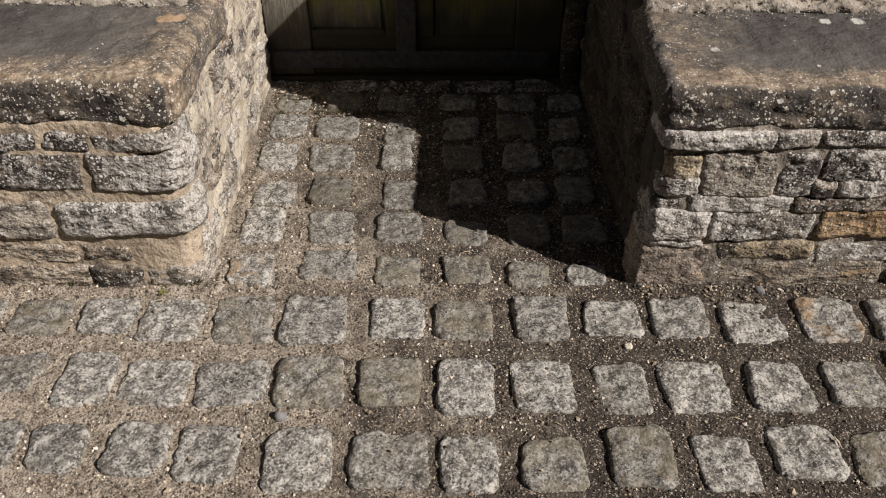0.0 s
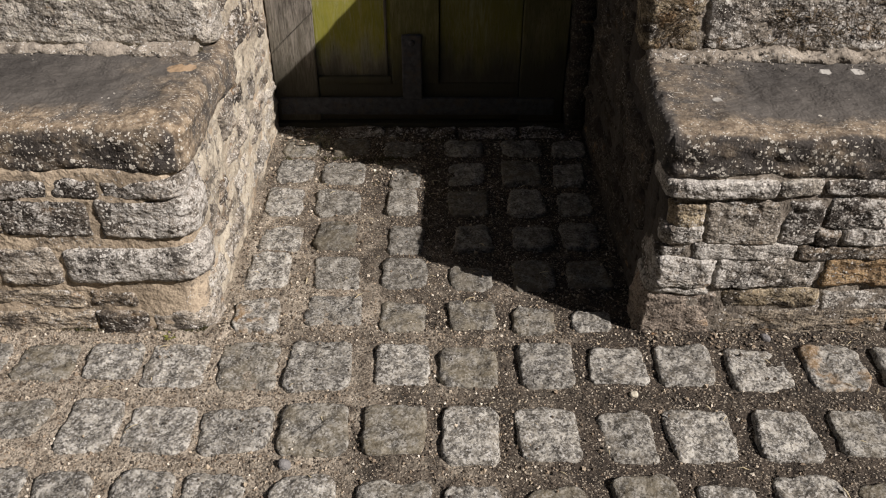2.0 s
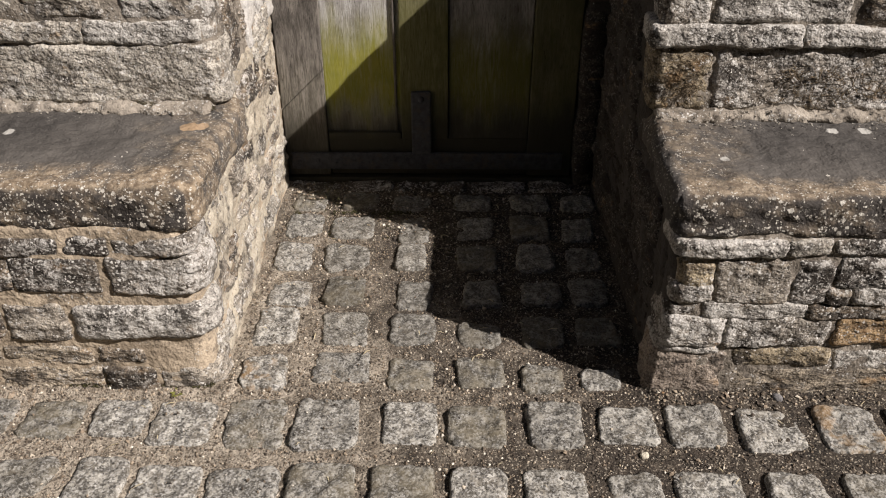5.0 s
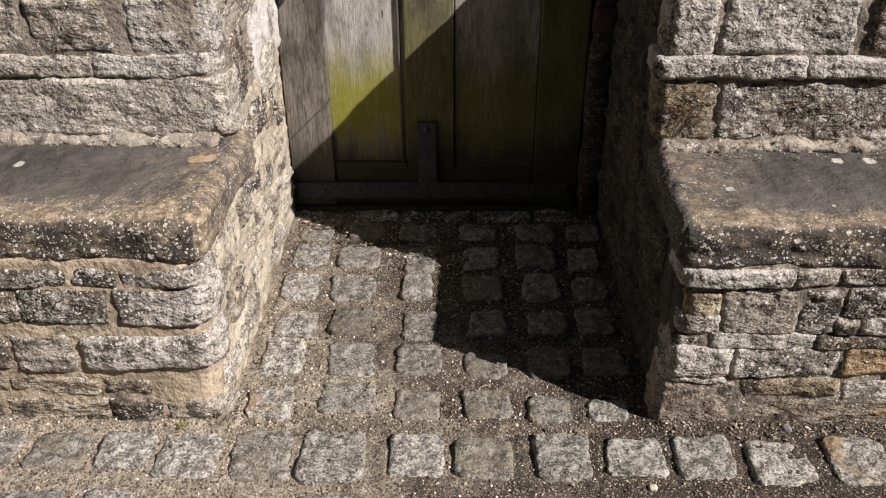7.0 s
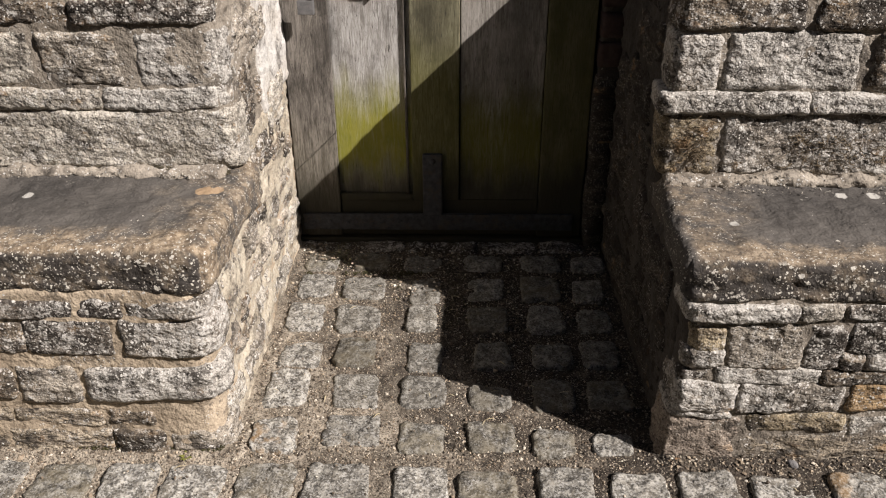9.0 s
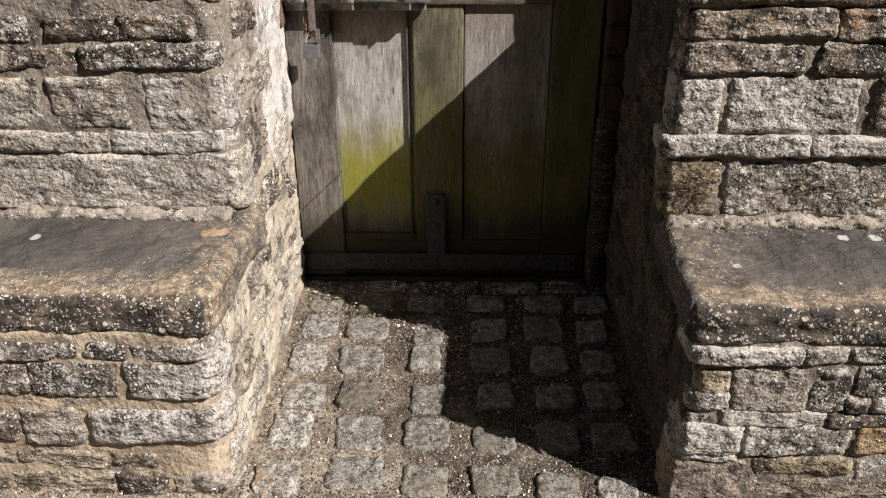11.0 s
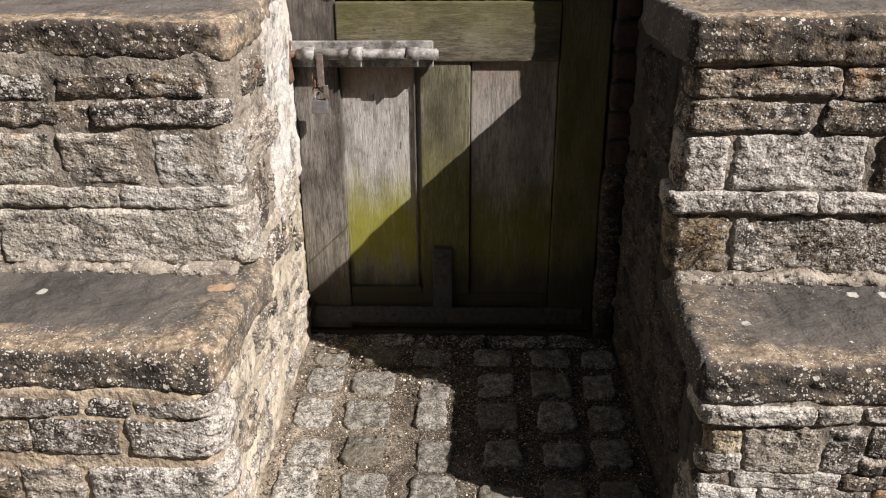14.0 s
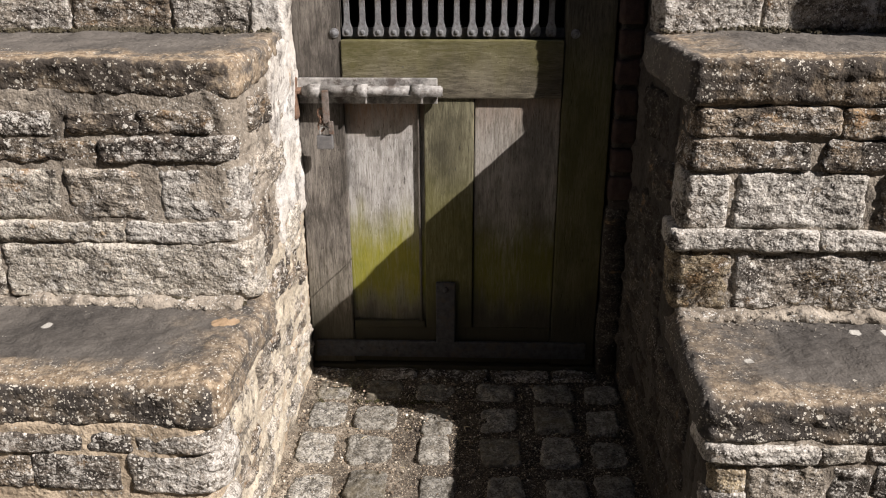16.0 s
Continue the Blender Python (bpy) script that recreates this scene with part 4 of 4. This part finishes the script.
u = [(-0.325 + 0.011 * math.cos(math.pi * i / 12), 0.7265, 0.622 + 0.011 * math.sin(math.pi * i / 12)) for i in range(13)]
u = [(-0.314, 0.7265, 0.612)] + u + [(-0.336, 0.7265, 0.612)]
part("shackle", to_mesh("shackle", *tube(u, 0.0028)), BOLT_GREY, padlock)
chain = thing("chain", "short length of rusty chain linking hasp and padlock", "chain", (-0.33, 0.728, 0.622))
for i in range(3):
    z, a = 0.634 + i * 0.015, math.radians(70 * (i % 2) + 15)
    ring = []
    for j in range(16):
        t = math.tau * j / 16
        ex, ez = 0.0068 * math.cos(t), 0.0105 * math.sin(t)
        ring.append((-0.332 + ex * math.cos(a), 0.7275 + ex * math.sin(a), z + ez))
    part("chain_link", to_mesh("chain_link", *tube(ring, 0.0022, 6, True)), RUST, chain)

# ---- setts ----
# low stone kerb under the door
for n, (x0, x1) in enumerate(((-0.385, -0.262), (-0.255, -0.128), (-0.121, 0.052), (0.059, 0.205), (0.212, 0.322))):
    v, f = rough((x0, 0.712, -0.06), (x1, 0.764, -0.003 + 0.003 * (n % 2)), 0.006, 0.008, 0.008, 0.005, 0.0, 140 + n, None, 0.8)
    part("kerb_stone", to_mesh("kerb_stone", v, f), STONE["black"], ground)
sett_row([-0.655, -0.543, -0.436, -0.31, -0.19, -0.053, 0.065, 0.187, 0.311, 0.429, 0.552, 0.68, 0.8],
         [-0.08, -0.076, -0.086, -0.09, -0.085, -0.082, -0.087, -0.085, -0.088, -0.089, -0.095, -0.095, -0.092],
         [0.11, 0.094, 0.114, 0.112, 0.117, 0.102, 0.103, 0.096, 0.104, 0.101, 0.107, 0.111, 0.096],
         [0.09, 0.097, 0.117, 0.118, 0.121, 0.111, 0.106, 0.11, 0.1, 0.103, 0.107, 0.112, 0.1], 11)
sett_row([-0.655, -0.534, -0.422, -0.307, -0.183, -0.059, 0.061, 0.182, 0.303, 0.422, 0.548, 0.667],
         [-0.205, -0.218, -0.228, -0.23, -0.232, -0.232, -0.238, -0.24, -0.244, -0.239, -0.236, -0.235],
         [0.107, 0.1, 0.12, 0.112, 0.114, 0.101, 0.096, 0.107, 0.094, 0.113, 0.102, 0.1],
         [0.084, 0.114, 0.107, 0.102, 0.11, 0.104, 0.121, 0.119, 0.112, 0.115, 0.108, 0.104])
sett_row([-0.64, -0.537, -0.418, -0.312, -0.183, -0.05, 0.059, 0.18, 0.305, 0.427, 0.546, 0.656],
         [-0.347, -0.351, -0.355, -0.363, -0.373, -0.373, -0.382, -0.384, -0.377, -0.382, -0.368, -0.376],
         [0.098, 0.09, 0.098, 0.101, 0.102, 0.117, 0.092, 0.099, 0.099, 0.094, 0.11, 0.094],
         [0.091, 0.093, 0.094, 0.106, 0.114, 0.102, 0.101, 0.1, 0.107, 0.106, 0.098, 0.102])
sett_row([-0.318, -0.18, -0.054, 0.069, 0.183, 0.288],
         [0.041, 0.054, 0.04, 0.04, 0.031, 0.03],
         [0.093, 0.109, 0.092, 0.092, 0.084, 0.084],
         [0.094, 0.091, 0.079, 0.085, 0.078, 0.063], 0)
sett_row([-0.32, -0.188, -0.056, 0.073, 0.193, 0.302],
         [0.174, 0.17, 0.165, 0.149, 0.158, 0.161],
         [0.091, 0.091, 0.097, 0.087, 0.087, 0.088],
         [0.122, 0.108, 0.098, 0.074, 0.092, 0.098])
sett_row([-0.318, -0.201, -0.058, 0.081, 0.201, 0.302],
         [0.284, 0.294, 0.281, 0.279, 0.281, 0.283],
         [0.089, 0.091, 0.084, 0.083, 0.087, 0.081],
         [0.09, 0.103, 0.104, 0.1, 0.093, 0.09])
sett_row([-0.325, -0.208, -0.071, 0.074, 0.201, 0.305],
         [0.419, 0.414, 0.416, 0.41, 0.418, 0.41],
         [0.096, 0.103, 0.073, 0.09, 0.085, 0.082],
         [0.108, 0.107, 0.103, 0.101, 0.109, 0.101])
sett_row([-0.322, -0.21, -0.067, 0.076, 0.201, 0.309],
         [0.553, 0.543, 0.528, 0.537, 0.537, 0.537],
         [0.086, 0.097, 0.077, 0.093, 0.091, 0.08],
         [0.113, 0.107, 0.111, 0.105, 0.105, 0.105])
sett_row([-0.328, -0.204, -0.074, 0.067, 0.206, 0.321],
         [0.661, 0.659, 0.652, 0.652, 0.652, 0.652],
         [0.091, 0.095, 0.095, 0.108, 0.102, 0.088],
         [0.091, 0.083, 0.082, 0.082, 0.082, 0.082])
# setts carrying on past the seen stretch of lane
for j in range(9):
    row = [-1.06 + 0.126 * i + 0.05 * (j % 2) for i in range(17)]
    sett_row(row, [-0.515 - 0.135 * j] * 17, [0.1] * 17, [0.102] * 17, -1, 0.016)
for y, xs in ((-0.078, (-1.03, -0.90, -0.775, 0.92, 1.04)), (-0.21, (-1.02, -0.89, -0.77, 0.79, 0.91, 1.03)), (-0.36, (-1.0, -0.88, -0.755, 0.78, 0.90, 1.02))):
    sett_row(xs, [y] * len(xs), [0.102] * len(xs), [0.1] * len(xs))


# ---- loose grit ----
def pebble_shape(rng, c, r):
    base = [(1, 0, 0), (-1, 0, 0), (0, 1, 0), (0, -1, 0), (0, 0, 1), (0, 0, -1)]
    sx, sy, sz = (rng.uniform(0.7, 1.3) for _ in range(3))
    turn = Euler([rng.uniform(0, 6.28) for _ in range(3)]).to_matrix()
    vs = [Vector(c) + turn @ Vector((x * sx * r, y * sy * r, z * sz * r * 0.8)) * rng.uniform(0.8, 1.2) for x, y, z in base]
    fs = [[0, 2, 4], [2, 1, 4], [1, 3, 4], [3, 0, 4], [2, 0, 5], [1, 2, 5], [3, 1, 5], [0, 3, 5]]
    return vs, fs


def on_sett(x, y, pad):
    return any(abs(x - a) < w / 2 - pad and abs(y - b) < d / 2 - pad for a, b, w, d in SETTS)


def build_grit(count):
    rng = random.Random(5)
    verts, faces = [], []
    made = 0
    while made < count:
        x, y = rng.uniform(-0.95, 0.95), rng.uniform(-0.5, 0.76)
        if y > -0.004 and not -0.385 < x < 0.355:
            continue
        dense = 0.55 - 0.45 * x + 0.5 * noise.noise(Vector((x * 6, y * 6, 3))) + (0.3 if abs(y) < 0.04 else 0)
        if rng.random() > dense:
            continue
        top = on_sett(x, y, 0.004)
        if top and rng.random() > 0.035:
            continue
        r = 0.0008 + 0.0024 * rng.random() ** 3 + (0.0022 if rng.random() < 0.02 else 0)
        z = (0.001 if top else ground_height(x, y)) + r * 0.3
        v, f = pebble_shape(rng, (x, y, z), r)
        k = len(verts)
        verts += v
        faces += [[i + k for i in q] for q in f]
        made += 1
    ob = part("grit", to_mesh("grit", verts, faces, False), GRIT)
    tagged(ob, "loose sand grains and grit scattered in the sett joints", "grit", kind="stuff")


build_grit(30000)


def pebble(x, y, r, col, label):
    seed = x * 10 + 3
    v, f = rough((x - r, y - r * 0.8, -0.008), (x + r, y + r * 0.8, -0.008 + r * 1.3), r / 5, r * 0.6, r * 1.6, r * 0.8, 0, seed)
    ob = part("pebble", to_mesh("pebble", v, f), plain_mat("pebble_" + label.split()[0], [c * 0.7 for c in col], col, 200, 0.8))
    tagged(ob, label, "pebble", "loose pebbles on the setts")


pebble(0.398, -0.011, 0.0085, (0.40, 0.25, 0.14), "orange-brown pebble at the foot of the wall")
pebble(0.330, -0.153, 0.0062, (0.66, 0.60, 0.47), "cream pebble lying in a sett joint")
pebble(-0.217, -0.302, 0.0078, (0.23, 0.22, 0.21), "ash-grey pebble lying in a sett joint")
pebble(0.585, -0.020, 0.0075, (0.21, 0.20, 0.195), "slate-grey pebble at the foot of the wall")


def litter(name, label, count, seed, spread, size, material, long):
    """Dry scraps lying flat: tapered curled slips."""
    rng = random.Random(seed)
    verts, faces = [], []
    made = 0
    while made < count:
        x0, x1, y0, y1 = spread[made % len(spread)]
        x, y = rng.uniform(x0, x1), rng.uniform(y0, y1)
        a, ln = rng.uniform(0, math.tau), size * rng.uniform(0.5, 1.4)
        w = ln * (0.06 if long else 0.4)
        z = 0.001 + (0.001 if on_sett(x, y, 0.0) else ground_height(x, y)) + rng.uniform(0, 0.002)
        d, e = Vector((math.cos(a), math.sin(a), rng.uniform(-0.15, 0.15))), Vector((-math.sin(a), math.cos(a), rng.uniform(-0.4, 0.4)))
        k = len(verts)
        for i, (s0, s1) in enumerate(((-0.5, 0.2), (0.0, 1.0), (0.5, 0.2))):
            c = Vector((x, y, z + (0.12 * ln if i == 1 else 0.0))) + d * ln * s0
            for side in (-1, 1):
                for lift in (0.0, 0.0006):
                    verts.append(c + e * w * s1 * side + Vector((0, 0, lift)))
        for b in (k, k + 4):
            faces += [[b + 1, b + 5, b + 7, b + 3], [b, b + 2, b + 6, b + 4], [b, b + 4, b + 5, b + 1], [b + 2, b + 3, b + 7, b + 6]]
        made += 1
    ob = part(name, to_mesh(name, verts, faces, False), material)
    tagged(ob, label, "litter", kind="stuff")


LEAF = pebble_mat("dry_leaf_scraps")
litter("leaf_litter", "brown crumbs of dead leaf gathered at the door foot", 420, 8,
       ((-0.37, -0.28, 0.66, 0.75), (-0.30, -0.02, 0.585, 0.70), (-0.15, -0.02, 0.50, 0.62), (0.38, 0.75, -0.045, -0.012)), 0.006, LEAF, False)
litter("straw_bits", "pale bits of dry straw on the setts", 60, 12,
       ((-0.7, 0.75, -0.42, -0.01), (-0.36, 0.33, 0.0, 0.7)), 0.016, STRAW, True)


# ---- moss and crumbs gathered where the steps meet the walls ----
def crumbs(name, label, runs, count, seed, material, size):
    """Heaped crumbs along lines (x0, x1, y, z, width), thicker in places."""
    rng = random.Random(seed)
    verts, faces = [], []
    for x0, x1, y, z, wide in runs:
        for _ in range(int(count * (x1 - x0))):
            x = rng.uniform(x0, x1)
            heap = max(0.0, 0.5 + 1.3 * noise.noise(Vector((x * 14, y * 9, seed))))
            if rng.random() > heap:
                continue
            back = rng.random() ** 1.6
            r = size * rng.uniform(0.4, 1.3)
            v, f = pebble_shape(rng, (x, y - wide * back, z + wide * 0.35 * heap * (1 - back) * rng.random()), r)
            k = len(verts)
            verts += v
            faces += [[i + k for i in q] for q in f]
    ob = part(name, to_mesh(name, verts, faces, False), material)
    tagged(ob, label, "litter", kind="stuff")


crumbs("moss_crumbs", "dark dry moss and dirt lying at the back of the coping slabs",
       ((-1.1, -0.41, 0.682, 0.848, 0.035), (0.38, 1.1, 0.640, 0.854, 0.035), (-1.1, -0.41, 0.298, 0.402, 0.018)), 2600, 31,
       plain_mat("moss_dry", (0.035, 0.030, 0.020), (0.085, 0.072, 0.045), 300, 0.95), 0.0045)
crumbs("grit_crumbs", "pale grit fallen at the back of the lower slabs",
       ((-1.1, -0.42, 0.290, 0.404, 0.03), (0.38, 1.1, 0.280, 0.392, 0.05)), 700, 37,
       plain_mat("grit_pale", (0.16, 0.14, 0.11), (0.50, 0.46, 0.39), 300, 0.95), 0.0022)
for wall, x0, x1, z, seed in ((wall_left, -1.1, -0.412, 0.394, 151), (wall_right, 0.384, 1.1, 0.383, 152)):
    v, f = rough((x0, 0.272, z - 0.01), (x1, 0.330, z + 0.016), 0.005, 0.0125, 0.012, 0.006, 0.0, seed, None, 0.9)
    part("fillet", to_mesh("fillet", v, f), MORTAR_GREY, wall, "lichen-flecked mortar fillet behind the slab")


def dry_stems(count):
    """Tangle of dead root and stem hanging in the hollow of the dark wall."""
    rng = random.Random(77)
    pieces = []
    for i in range(count):
        x, z = (rng.uniform(0.405, 0.445), rng.uniform(0.43, 0.50)) if i % 5 < 2 else (rng.uniform(0.60, 0.80), rng.uniform(0.42, 0.485))
        p = Vector((x, 0.296 - 0.010 * rng.random(), z))
        d = Vector((rng.uniform(-1, 1), -0.25 * rng.random(), rng.uniform(-1, 0.5))).normalized()
        line = [p.copy()]
        for _ in range(4):
            p += d * 0.006 * rng.uniform(0.6, 1.5)
            d = (d + Vector((rng.gauss(0, 0.5), rng.gauss(0, 0.18), rng.gauss(0, 0.5)))).normalized()
            p.y = min(p.y, 0.300)
            line.append(p.copy())
        pieces.append(tube(line, rng.uniform(0.0003, 0.0007), 4))
    ob = part("dead_roots", joined("dead_roots", pieces), plain_mat("root_dry", (0.05, 0.038, 0.025), (0.20, 0.15, 0.09), 60, 0.9))
    tagged(ob, "wiry dead roots and dry moss clinging to the rubble", "roots", kind="stuff")


dry_stems(260)

crumbs("joint_moss", "olive-green moss cushions in the sett joints by the door",
       ((-0.36, -0.03, 0.612, -0.004, 0.012), (-0.16, -0.12, 0.60, -0.004, 0.12), (-0.30, -0.25, 0.70, -0.004, 0.20), (-0.02, 0.03, 0.70, -0.004, 0.30), (-0.66, -0.40, 0.004, 0.002, 0.012)), 2600, 43,
       plain_mat("moss_green", (0.026, 0.024, 0.010), (0.062, 0.056, 0.020), 400, 0.95), 0.0020)


def small_weed(x, y, z, count, seed):
    """A low rosette of small pointed leaves."""
    rng = random.Random(seed)
    weed = thing("weed", "tiny yellow-green weed rooted at the foot of the wall", "weed", (x, y, z))
    for i in range(count):
        a, ln = math.tau * i / count + rng.uniform(-0.3, 0.3), rng.uniform(0.008, 0.014)
        d, e = Vector((math.cos(a), math.sin(a), rng.uniform(0.3, 0.9))), Vector((-math.sin(a), math.cos(a), 0))
        base = Vector((x, y, z))
        mid, tip = base + d * ln * 0.55, base + d * ln + Vector((0, 0, -0.003))
        up = Vector((0, 0, 0.0007))
        pts = [base - e * 0.0008, mid - e * 0.003, tip, mid + e * 0.003, base + e * 0.0008]
        top, n = [p + up for p in pts], len(pts)
        faces = [list(range(n))[::-1], list(range(n, 2 * n))] + [[j, (j + 1) % n, n + (j + 1) % n, n + j] for j in range(n)]
        part("leaf", to_mesh("leaf", pts + top, faces, False), WEED_GREEN, weed)


WEED_GREEN = plain_mat("weed_leaf", (0.10, 0.11, 0.025), (0.20, 0.19, 0.05), 200, 0.6)
small_weed(-0.462, -0.020, -0.004, 9, 3)
